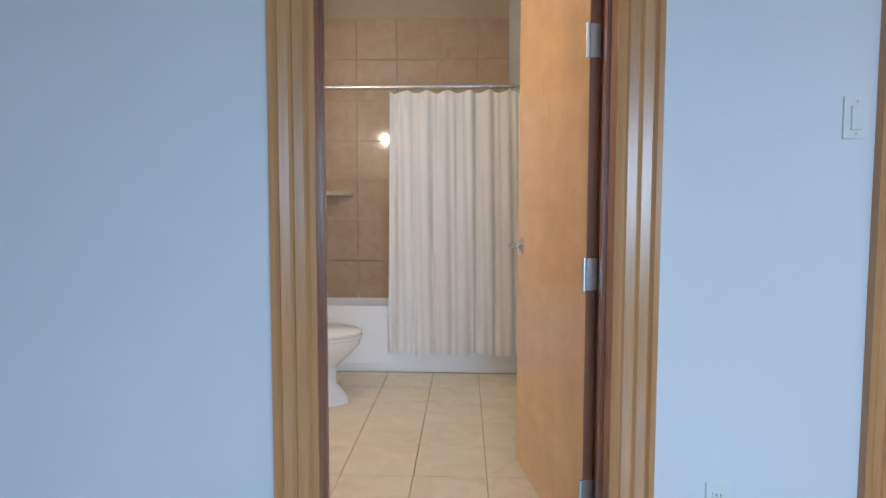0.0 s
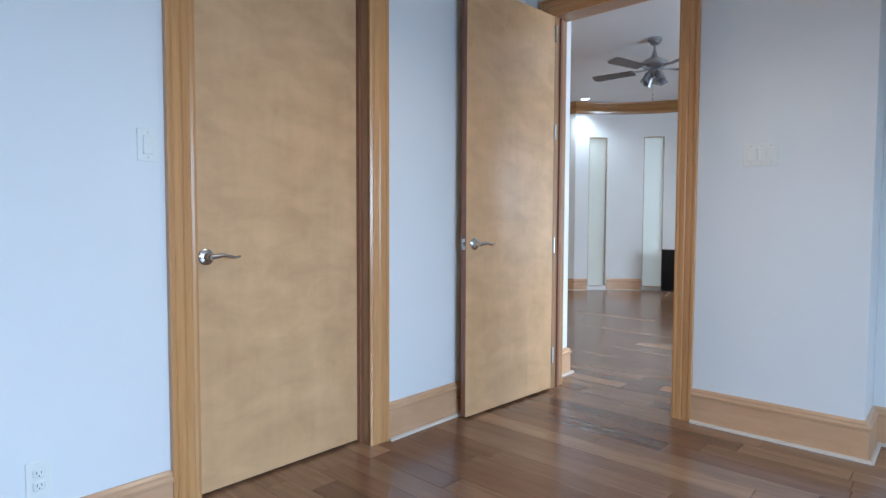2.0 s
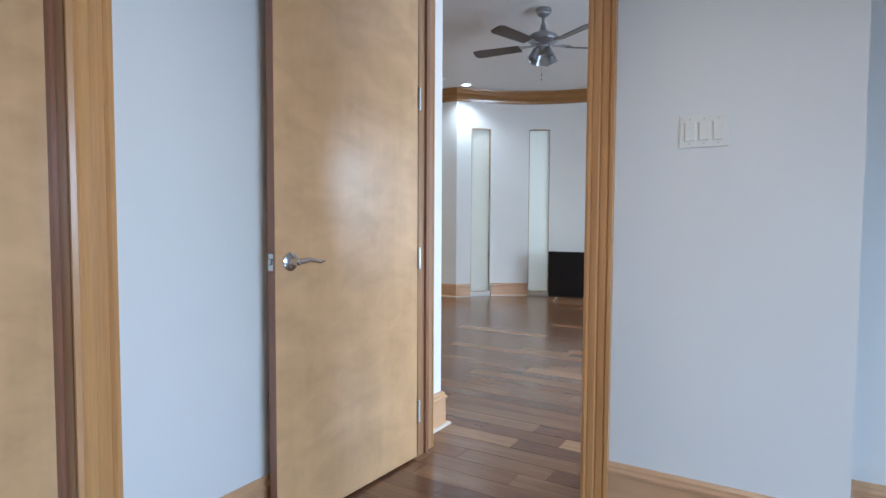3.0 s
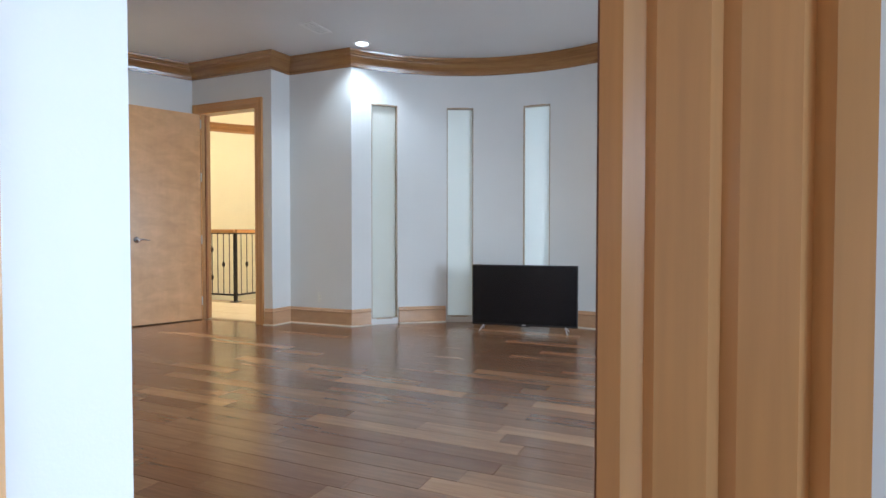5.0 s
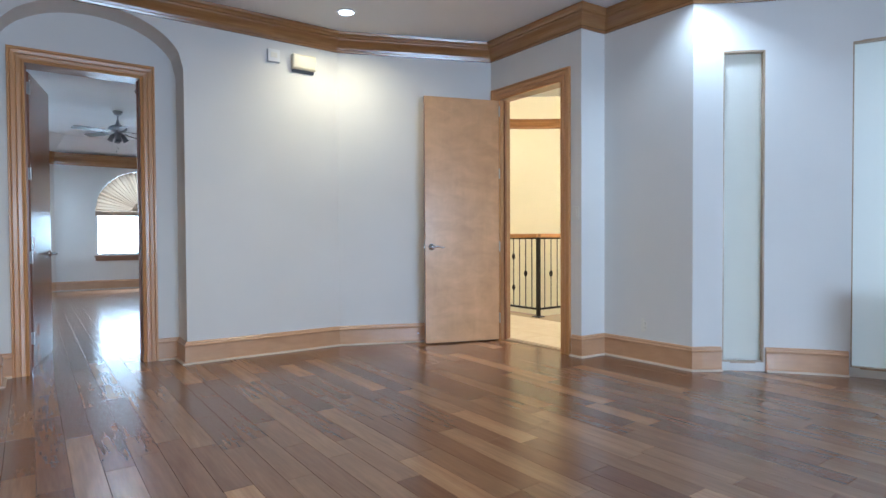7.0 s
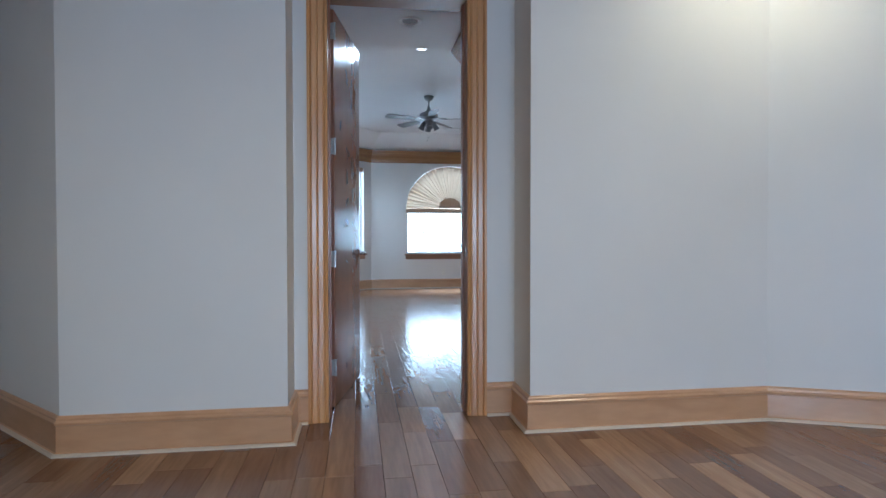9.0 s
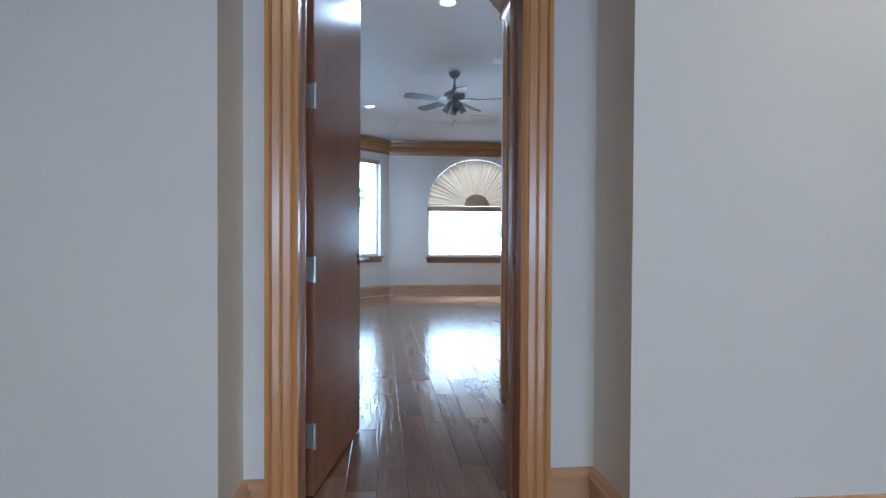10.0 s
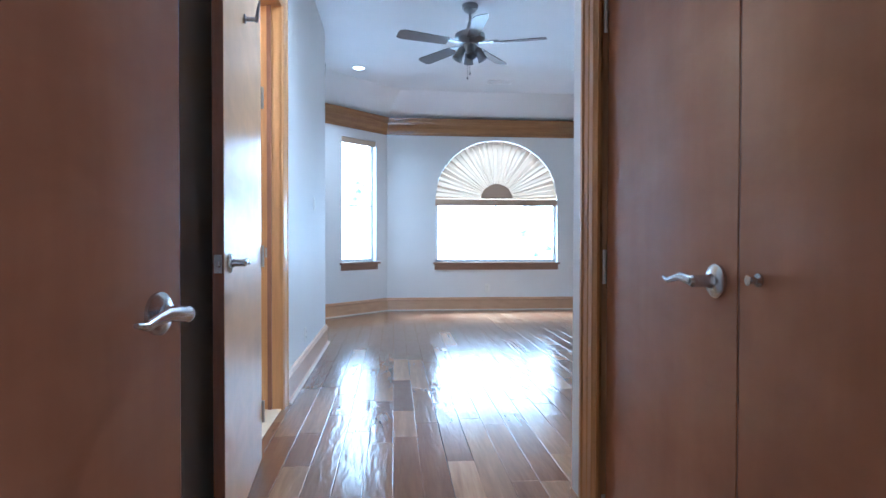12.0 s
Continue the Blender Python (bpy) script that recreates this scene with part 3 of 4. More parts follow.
tagged(part("wall_stairwell", sweep(bow, [(0, -3), (0, 3.75), (-0.1, 3.75), (-0.1, -3)]), WALL_Y, smooth=True), "curved cream yellow stairwell wall", "wall", kind="structure")
tagged(part("trim_stairwell_crown", sweep(bow, [(u, z + 0.30) for u, z in CROWN_P]), CROWN), "curved honey wood crown moulding", "crown moulding", kind="structure")

# ---- mouldings ----
BOW = [arc(A0 + (A1 - A0) * i / 56) for i in range(57)]
ring = [(8.55, -2.6), (8.55, 0.33), (9.02, 0.36)] + BOW + [(8.76, 5.25), (8.48, 5.27), (8.48, 6.46), (7.05, 7.06), (3.37, 7.06), (2.50, 7.93), (2.50, 2.70), (4.22, 2.70), (4.22, 1.89), (3.92, 1.89), (3.92, 0.19), (4.23, 0.19), (4.23, -2.6)]
tagged(part("trim_crown", sweep(ring, CROWN_P, closed=True), CROWN), "glossy honey-brown wooden crown moulding", "crown moulding", kind="structure")
tagged(part("trim_crown_far", sweep([(8.9, 9.32), (8.9, 15.8), (5.03, 15.8), (3.63, 14.4), (3.63, 13.2), (4.449, 13.2)], [(u * 0.6, 2.54 + (z - 2.825) * 1.42) for u, z in CROWN_P]), CROWN), "flat wooden crown moulding above the windows", "crown moulding", kind="structure")
tagged(part("trim_crown_hall", sweep([(5.73, 7.5), (5.73, 9.32)], [(u, z - 0.27) for u, z in CROWN_P]), CROWN), "wooden crown moulding in the hall", "crown moulding", kind="structure")


def baseboard(pts):
    ob = part("baseboard", sweep(pts, BASE_P), BASE)
    tagged(ob, "tall honey wood baseboard with a moulded cap", "baseboard", kind="structure")
    bm = sweep(pts, [(0.028, 0.0), (0.044, 0.0), (0.042, 0.008), (0.034, 0.014), (0.028, 0.014)])
    part("shoe_strip", bm, CAULK, ob, "pale shoe strip")
    return ob


for run in ([(1.39, 1.89), (0.792, 1.89)], [(3.79, 1.89), (2.45, 1.89)], [(-0.26, 1.89), (-2.5, 1.89)], [(4.10, -2.6), (4.10, 0.075), (3.79, 0.075), (3.79, 0.85)],
            [(8.55, -2.6), (8.55, 0.33), (9.02, 0.36), arc(A0), arc(A0 + 1.5), arc(A0 + 3), arc(SLOTS[0] - HALF - 0.3)],
            [arc(A1 - (A1 - SLOTS[4] - HALF - 0.3)), arc(A1 - 2), arc(A1), (8.76, 5.25), (8.48, 5.27), (8.48, 5.37)],
            [(8.48, 6.455), (8.48, 6.46), (7.05, 7.06), (5.67, 7.06), (5.67, 7.372), (5.50, 7.372)],
            [(4.495, 7.372), (4.42, 7.372), (4.42, 7.06), (3.37, 7.06), (2.50, 7.93)],
            [(2.5, 2.70), (4.22, 2.70), (4.22, 1.89), (3.92, 1.89)],
            [(8.9, 15.8), (5.03, 15.8), (3.63, 14.4)], [(8.9, 9.32), (8.9, 15.8)],
            [(3.63, 13.2), (4.45, 13.2), (4.45, 11.06)], [(8.9, 9.32), (5.73, 9.32), (5.73, 9.2)]):
    baseboard(run)
for a, c in zip(SLOTS, SLOTS[1:]):
    lo, hi = a + HALF + 0.3, c - HALF - 0.3
    baseboard([arc(lo + (hi - lo) * i / 10) for i in range(11)])

# ---- doors ----
def doorway(n, label):
    return thing("door_%d" % n, Matrix.Identity(4), label, "door", kind="structure")


d1 = doorway(1, "open maple veneer door in a fluted pine frame")
jambs(d1, "x", 1.89, 2.02, -0.158, 0.692, 2.44)
casing(d1, "x", 1.89, -0.138, 0.672, 2.42, -1, 1.1)
casing(d1, "x", 2.02, -0.138, 0.672, 2.42, 1)
leaf(d1, 0.79, 2.41, pose(0.633, 2.025, 0, 0, 0, 96.0), MAPLE, hinge_z=(0.24, 0.922, 1.608, 2.29), handle_z=0.965)
d2 = doorway(2, "closed figured maple closet door in a pine frame")
jambs(d2, "x", 1.89, 2.02, 1.48, 2.36, 2.44)
casing(d2, "x", 1.89, 1.50, 2.34, 2.42, -1)
leaf(d2, 0.832, 2.41, pose(2.337, 1.965, 0, 0, 0, 180), MAPLE, lever_sides=(1,), latch=False, hinges=False, handle_z=0.96)
d3 = doorway(3, "maple door standing open against the white wall")
jambs(d3, "y", 3.79, 3.92, 0.94, 1.775, 2.44)
casing(d3, "y", 3.79, 0.96, 1.755, 2.42, -1)
casing(d3, "y", 3.92, 0.96, 1.755, 2.42, 1)
leaf(d3, 0.825, 2.41, pose(3.768, 1.74, 0, 0, 0, 177.2), MAPLE, lever_sides=(1,), handle_z=0.978)
d4 = doorway(4, "maple entry door open to the stair landing")
jambs(d4, "y", 8.48, 8.61, 5.48, 6.34, 2.44)
casing(d4, "y", 8.48, 5.50, 6.32, 2.42, -1)
leaf(d4, 0.77, 2.41, pose(8.455, 6.31, 0, 0, 0, 161.0), MAPLE, lever_sides=(1,))
d5 = doorway(5, "dark stained door swung open into the hall")
jambs(d5, "x", 7.372, 7.572, 4.585, 5.41, 2.41)
casing(d5, "x", 7.372, 4.605, 5.39, 2.39, -1)
leaf(d5, 0.805, 2.38, pose(4.592, 7.615, 0, 0, 0, 79.2), DARKDOOR, hinge_z=(0.25, 0.90, 1.57, 2.25), hinge_side=1, handle_z=0.915)
strike = part("strike_plate", soft_box(5.3865, 5.3905, 7.425, 7.457, 0.912, 0.972, 0.001, 1), NICKEL, d5, "nickel strike plate")
# Uncut plate: a dark block on it stands for the hole's shade.
part("strike_hole_shade", soft_box(5.3855, 5.3868, 7.434, 7.448, 0.928, 0.956, 0.0005, 1), HOLE_SHADE, strike)
d6 = doorway(6, "pair of dark stained hall closet doors, closed")
jambs(d6, "y", 5.73, 5.86, 7.75, 9.08, 2.44)
casing(d6, "y", 5.73, 7.77, 9.06, 2.42, -1)
leaf(d6, 0.642, 2.41, pose(5.785, 9.058, 0, 0, 0, 270), DARKDOOR, lever_sides=(-1,), latch=False, hinge_side=1)
lb = leaf(d6, 0.642, 2.41, pose(5.745, 7.772, 0, 0, 0, 90), DARKDOOR, lever_sides=(), latch=False, hinges=False)
bm = bmesh.new()
lathe(bm, [(0.012, 0), (0.012, 0.004), (0.006, 0.008), (0.006, 0.018), (0.009, 0.022)], 14, Matrix.Translation((0.58, 0, 0.96)) @ pose(0, 0, 0, -90, 0, 0))
part("catch", bm, NICKEL, lb, "small nickel catch", smooth=True)
d7 = doorway(7, "bathroom door folded back against the hall wall")
jambs(d7, "y", 4.32, 4.45, 10.12, 10.97, 2.44, mat_=TRIM)
casing(d7, "y", 4.45, 10.14, 10.95, 2.42, 1)
lf = leaf(d7, 0.84, 2.41, pose(4.52, 10.14, 0, 0, 0, 275), MAPLE, lever_sides=(1,))
bm = bmesh.new()
lathe(bm, [(0.018, 0), (0.018, 0.004), (0.009, 0.008), (0.008, 0.04), (0.013, 0.045)], 14, Matrix.Translation((0.45, 0, 1.87)) @ pose(0, 0, 0, -90, 0, 0))
tube(bm, [(0.45, 0.043, 1.86), (0.45, 0.048, 1.90), (0.45, 0.055, 1.94)], [0.007, 0.006, 0.004])
part("robe_hook", bm, PEWTER, lf, "pewter robe hook", smooth=True)
bm = soft_box(4.36, 4.39, 10.946, 10.951, 0.92, 0.98, 0.001, 1)
part("strike_plate", bm, NICKEL, d7)


# ---- bathroom things ----
BATH_TURN = Matrix.Translation((0.3, 4.2, 0)) @ pose(0, 0, 0, 0, 0, -3.5) @ Matrix.Translation((-0.3, -4.2, 0))


def turn_bath(ob):
    """The bathroom stands a little askew to the bedroom."""
    ob.matrix_basis = BATH_TURN @ ob.matrix_basis
    return ob


turn_bath(bath_back)


def bathtub():
    t = thing("bathtub", pose(-0.16, 4.57, 0), "white built-in bathtub with a moulded skirt", "bathtub")
    bm = bmesh.new()
    box(bm, -0.93, 0.93, -0.37, 0.375, 0, 0.465)
    top = max(bm.faces, key=lambda f: f.calc_center_median().z)
    r = bmesh.ops.inset_region(bm, faces=[top], thickness=0.07)
    r = bmesh.ops.inset_region(bm, faces=[top], thickness=0.05, depth=-0.06)
    bmesh.ops.translate(bm, vec=(0, 0, -0.28), verts=top.verts[:])
    bmesh.ops.bevel(bm, geom=bm.edges[:], offset=0.018, segments=3, affect="EDGES", profile=0.5)
    part("basin", bm, PORC, t, smooth=True)
    bm = soft_box(-0.88, 0.88, -0.378, -0.365, 0.06, 0.40, 0.006)
    part("skirt", bm, PORC, t)
    return t


turn_bath(bathtub())


def toilet():
    t = thing("toilet", pose(-0.56, 3.60, 0, 0, 0, 0), "white porcelain toilet with the lid down", "toilet")
    def oval(z, a, c, cx):
        return [(cx + a * math.cos(2 * math.pi * k / 32), c * math.sin(2 * math.pi * k / 32), z) for k in range(32)]
    def loft(rings):
        bm = bmesh.new()
        vv = [[bm.verts.new(p) for p in r] for r in rings]
        for a, c in zip(vv, vv[1:]):
            for k in range(32):
                bm.faces.new((a[k], a[(k + 1) % 32], c[(k + 1) % 32], c[k]))
        bm.faces.new(vv[0][::-1])
        bm.faces.new(vv[-1])
        return bm
    part("bowl", loft([oval(0.006, 0.24, 0.12, 0.02), oval(0.04, 0.235, 0.115, 0.02), (oval(0.12, 0.19, 0.095, 0.0)), oval(0.22, 0.19, 0.1, 0.0), oval(0.29, 0.24, 0.15, 0.03), oval(0.35, 0.275, 0.18, 0.05), oval(0.385, 0.28, 0.185, 0.05)]), PORC, t, smooth=True)
    part("seat", loft([oval(0.388, 0.285, 0.188, 0.05), oval(0.396, 0.29, 0.19, 0.05), oval(0.405, 0.285, 0.187, 0.05)]), PORC, t, smooth=True)
    part("lid", loft([oval(0.409, 0.285, 0.187, 0.05), oval(0.424, 0.288, 0.189, 0.05), oval(0.434, 0.27, 0.175, 0.05)]), PORC, t, smooth=True)
    part("tank", soft_box(-0.46, -0.26, -0.2, 0.2, 0.36, 0.74, 0.02, 3), PORC, t, smooth=True)
    part("tank_lid", soft_box(-0.47, -0.25, -0.21, 0.21, 0.742, 0.775, 0.01, 2), PORC, t, smooth=True)
    return t


toilet()
rod = thing("shower_rod", pose(-0.14, 4.17, 1.93), "polished metal shower curtain rod", "curtain rod")
turn_bath(rod)
bm = bmesh.new()
tube(bm, [(-0.955, 0, 0), (0.925, 0, 0)], [0.0125, 0.0125], 14)
part("rod", bm, NICKEL, rod, smooth=True)
for sx in (-0.955, 0.92):
    bm = bmesh.new()
    lathe(bm, [(0.03, 0), (0.03, 0.006), (0.018, 0.014)], 16, Matrix.Translation((sx, 0, 0)) @ pose(0, 0, 0, 0, 90 if sx < 0 else -90, 0))
    part("flange", bm, NICKEL, rod)


def shower_curtain():
    t = thing("shower_curtain", pose(-0.10, 4.15, 0), "off-white pleated cloth shower curtain, half drawn", "curtain")
    bm = bmesh.new()
    nx, nz = 150, 24
    rows = []
    for j in range(nz + 1):
        f = j / nz
        z = 0.15 + 1.755 * f
        row = []
        for i in range(nx + 1):
            s = i / nx
            ph = 2 * math.pi * 6.5 * s
            amp = 0.024 * (0.75 + 0.35 * math.sin(3.1 * s * 6 + 1.3))
            y = amp * math.sin(ph + 0.5 * math.sin(2.2 * f + 5 * s)) + 0.008 * math.sin(ph * 2.3 + 4 * f) - 0.02 * (1 - f)
            x = 0.88 * s + 0.008 * math.cos(ph) * (1 - 0.4 * f) - 0.02 * (1 - f) * (1 - s)
            zz = z + (0.012 * math.sin(ph * 0.5) if j == 0 else 0) - (0.018 * abs(math.sin(ph * 0.5 + 0.4)) if j == nz else 0)
            row.append(bm.verts.new((x, y, zz)))
        rows.append(row)
    for a, c in zip(rows, rows[1:]):
        for i in range(nx):
            bm.faces.new((a[i], a[i + 1], c[i + 1], c[i]))
    part("cloth", bm, CURTAIN, t, smooth=True)
    for k in range(9):
        bm = bmesh.new()
        x = 0.05 + 0.095 * k
        tube(bm, [(x, 0.02 + 0.022 * math.cos(a), 1.92 + 0.028 * math.sin(a)) for a in [2 * math.pi * i / 12 for i in range(13)]], [0.0022] * 13, 6)
        part("ring", bm, NICKEL, t)
    return t


turn_bath(shower_curtain())
bm = bmesh.new()
prism(bm, [(-1.1, 4.95), (-1.1, 4.6)] + [(-1.1 + 0.6 * math.sin(radians(a)), 4.95 - 0.35 * math.cos(radians(a))) for a in range(10, 91, 10)], 1.235, 1.262)
turn_bath(part("corner_shelf", bm, TILE))
tagged(bpy.data.objects["corner_shelf"], "tan stone corner shelf above the tub", "shelf")


# ---- great room things ----
def television():
    m = pose(9.22, 2.61, 0, 0, 0, -90 + 8)
    t = thing("television", m, "black flat-screen television standing on the wooden floor", "television")
    part("housing", soft_box(-0.545, 0.545, -0.012, 0.035, 0.062, 0.695, 0.006), BEZEL, t)
    part("screen", soft_box(-0.532, 0.532, -0.0145, -0.011, 0.085, 0.682, 0.001, 1), BLACK, t, "dark glossy switched-off screen")
    part("back_cover", soft_box(-0.4, 0.4, 0.03, 0.075, 0.12, 0.5, 0.02, 2), BEZEL, t)
    part("badge", soft_box(-0.02, 0.02, -0.0165, -0.0115, 0.068, 0.079, 0.001, 1), SILVER, t, "small silver badge")
    part("sensor_bar", soft_box(-0.06, 0.06, -0.01, 0.01, 0.055, 0.064, 0.002, 1), BEZEL, t)
    for sx in (-0.42, 0.42):
        bm = bmesh.new()
        s = 1 if sx > 0 else -1
        tube(bm, [(sx, 0.01, 0.07), (sx + s * 0.03, -0.10, 0.008)], [0.008, 0.007], 8)
        tube(bm, [(sx, 0.015, 0.07), (sx + s * 0.03, 0.12, 0.008)], [0.008, 0.007], 8)
        part("foot", bm, SILVER, t, "silver splayed foot", smooth=True)


television()


def ceiling_fan(x, y, ztop, turn, drop):
    t = thing("ceiling_fan", pose(x, y, ztop, 0, 0, turn), "pewter five-blade ceiling fan with spot lamps", "ceiling fan", "ceiling fans")
    bm = bmesh.new()
    lathe(bm, [(0.068, 0.0), (0.072, -0.012), (0.07, -0.03), (0.058, -0.036), (0.056, -0.05), (0.04, -0.065), (0.016, -0.075)], 28)
    part("canopy", bm, PEWTER, t, smooth=True)
    bm = bmesh.new()
    lathe(bm, [(0.0125, -0.07), (0.0125, -drop)], 14)
    part("downrod", bm, PEWTER, t, smooth=True)
    bm = bmesh.new()
    lathe(bm, [(0.018, -drop + 0.05), (0.03, -drop), (0.05, -drop - 0.02), (0.10, -drop - 0.04), (0.13, -drop - 0.06), (0.135, -drop - 0.085), (0.132, -drop - 0.10), (0.10, -drop - 0.125), (0.075, -drop - 0.14), (0.06, -drop - 0.15)], 32)
    part("motor_housing", bm, PEWTER, t, smooth=True)
    zb = -drop - 0.135
    for k in range(5):
        mk = pose(0, 0, 0, 0, 0, 72 * k)
        bm = bmesh.new()
        prism(bm, [(0.08, -0.02), (0.15, -0.016), (0.19, -0.035), (0.25, -0.03), (0.26, 0.0), (0.25, 0.03), (0.19, 0.035), (0.15, 0.016), (0.08, 0.02)], zb - 0.004, zb + 0.004, mk)
        arm = part("blade_arm", bm, PEWTER, t)
        bm = bmesh.new()
        prism(bm, [(0.21, -0.055), (0.62, -0.068), (0.66, -0.05), (0.665, 0.0), (0.66, 0.05), (0.62, 0.068), (0.21, 0.055)], zb - 0.010, zb - 0.004, mk @ Matrix.Translation((0, 0, zb)) @ pose(0, 0, 0, 12, 0, 0) @ Matrix.Translation((0, 0, -zb)))
        part("blade", bm, BLADE, t, "dark walnut blade")
    zl = zb - 0.03
    bm = bmesh.new()
    lathe(bm, [(0.055, zl + 0.03), (0.062, zl + 0.01), (0.058, zl - 0.02), (0.04, zl - 0.045), (0.02, zl - 0.055)], 24)
    part("light_kit", bm, PEWTER, t, smooth=True)
    for k in range(4):
        mk = pose(0, 0, zl, 0, 0, 90 * k + 35) @ Matrix.Translation((0.06, 0, -0.01)) @ pose(0, 0, 0, 0, -28, 0)
        bm = bmesh.new()
        lathe(bm, [(0.012, 0.02), (0.02, 0.0), (0.034, -0.02), (0.036, -0.075), (0.045, -0.12), (0.043, -0.12), (0.03, -0.08)], 18, mk)
        part("lamp_shade", bm, PEWTER, t, smooth=True)
    for dx, ln in ((0.02, 0.22), (-0.025, 0.27)):
        bm = bmesh.new()
        tube(bm, [(dx, 0.01, zl - 0.04), (dx, 0.01, zl - ln)], [0.0012, 0.0012], 5)
        lathe(bm, [(0.003, zl - ln + 0.004), (0.009, zl - ln - 0.008), (0.003, zl - ln - 0.02)], 10, Matrix.Translation((dx, 0.01, 0)))
        part("pull_chain", bm, PEWTER, t)


ceiling_fan(6.46, 2.21, 3.0, 22, 0.18)
ceiling_fan(5.79, 12.44, 3.08, 54, 0.20)


def downlight(x, y, z, lit=True):
    t = thing("downlight", pose(x, y, z), "round white recessed ceiling downlight, " + ("lit" if lit else "switched off"), "downlight", "downlights")
    bm = bmesh.new()
    n = 28
    rings = [[bm.verts.new((r * math.cos(2 * math.pi * k / n), r * math.sin(2 * math.pi * k / n), zz)) for k in range(n)] for r, zz in ((0.092, 0.0), (0.09, -0.006), (0.07, -0.008), (0.062, -0.002), (0.062, 0.0))]
    for a, c in zip(rings, rings[1:]):
        for k in range(n):
            bm.faces.new((a[k], a[(k + 1) % n], c[(k + 1) % n], c[k]))
    part("trim_ring", bm, VINYL, t, smooth=True)
    bm = bmesh.new()
    lathe(bm, [(0.061, -0.001), (0.061, -0.004)], 24)
    part("lens", bm, GLOW if lit else GREYM, t, "glowing lens" if lit else "dark lens")


for x, y, z in ((8.63, 4.19, 3.0), (6.88, 6.51, 3.0), (8.45, 1.15, 3.0), (4.6, 4.4, 3.0), (4.71, 14.38, 3.08), (5.46, 10.34, 3.08)):
    downlight(x, y, z)
downlight(5.18, 8.66, 2.73, False)


def ceiling_vent(x, y, z, turn):
    t = thing("ceiling_vent", pose(x, y, z, 0, 0, turn), "white slatted ceiling air vent", "vent")
    bm = bmesh.new()
    for x0, x1, y0, y1 in ((-0.16, 0.16, -0.08, -0.06), (-0.16, 0.16, 0.06, 0.08), (-0.16, -0.14, -0.06, 0.06), (0.14, 0.16, -0.06, 0.06)):
        box(bm, x0, x1, y0, y1, -0.008, 0.0)
    part("frame", bm, VINYL, t)
    # Dark grey sheet stands for the shade of the duct between the slats.
    bm = bmesh.new()
    box(bm, -0.14, 0.14, -0.06, 0.06, -0.002, 0.0)
    part("duct_shade", bm, GREYM, t)
    for k in range(6):
        y0 = -0.055 + 0.02 * k
        bm = bmesh.new()
        prism(bm, [(-0.14, y0), (0.14, y0), (0.14, y0 + 0.012), (-0.14, y0 + 0.012)], -0.007, -0.004)
        part("slat", bm, VINYL, t)


ceiling_vent(8.05, 4.35, 3.0, 0)
ceiling_vent(6.5, 14.85, 3.08, 0)
ceiling_vent(6.33, 11.9, 3.08, 0)


def wall_plate(name, x, z, y_face, turn, label, cat, gangs=1, kind="switch", w=0.07, h=0.115):
    """x, y_face: where it sits; turn: the way its face looks (0 looks to -y)."""
    t = thing(name, pose(x, y_face, z, 0, 0, turn), label, cat)
    ww = w + 0.046 * (gangs - 1)
    part("plate", soft_box(-ww / 2, ww / 2, -0.006, 0.002, -h / 2, h / 2, 0.003, 2), PLASTIC, t)
    for g in range(gangs):
        x0 = (g - (gangs - 1) / 2) * 0.046
        if kind == "switch":
            part("rocker", soft_box(x0 - 0.0165, x0 + 0.0165, -0.011, -0.004, -0.033, 0.033, 0.002, 1), PLASTIC, t)
        else:
            for zz in (0.02, -0.02):
                part("socket", soft_box(x0 - 0.017, x0 + 0.017, -0.009, -0.004, zz - 0.014, zz + 0.014, 0.004, 2), PLASTIC, t)
                # Slots and earth hole are raised dark pieces coloured as their inner shade.
                bm = bmesh.new()
                for sx in (-0.006, 0.006):
                    box(bm, x0 + sx - 0.001, x0 + sx + 0.001, -0.0096, -0.0085, zz - 0.002, zz + 0.007)
                lathe(bm, [(0.0022, 0), (0.0022, 0.001)], 8, Matrix.Translation((x0, -0.0086, zz - 0.008)) @ pose(0, 0, 0, 90, 0, 0))
                part("slots", bm, HOLE_SHADE, t)
        for zz in (-h / 2 + 0.014, h / 2 - 0.014):
            if kind == "switch":
                bm = bmesh.new()
                lathe(bm, [(0.003, 0), (0.003, 0.001)], 8, Matrix.Translation((x0, -0.006, zz)) @ pose(0, 0, 0, 90, 0, 0))
                part("screw", bm, SILVER, t)
    return t


wall_plate("light_switch", 1.332, 1.367, 1.89, 0, "ivory single rocker switch on the white wall", "switch")
wall_plate("wall_outlet", 0.985, 0.287, 1.89, 0, "ivory duplex outlet above the baseboard", "outlet", kind="outlet")
wall_plate("light_switch", 3.79, 1.447, 0.54, -90, "ivory plate with three rocker switches", "switch", 3)
bpy.context.view_layer.update()
wall_plate("wall_outlet", 8.775, 0.30, 4.84, -83.5, "ivory duplex outlet above the baseboard", "outlet", kind="outlet")
ox, oy = arc(-49.5)
wall_plate("wall_outlet", ox, 0.33, oy, -90 - 49.5, "ivory duplex outlet on the bowed wall", "outlet", kind="outlet")
wall_plate("light_switch", 8.48, 1.25, 5.33, -90, "ivory switch beside the entry door", "switch")
wall_plate("light_switch", 3.2, 1.35, 7.36, 45, "white switch plate on the angled wall", "switch")
wall_plate("light_switch", 4.45, 1.33, 12.4, 90, "ivory switch on the white wall", "switch")
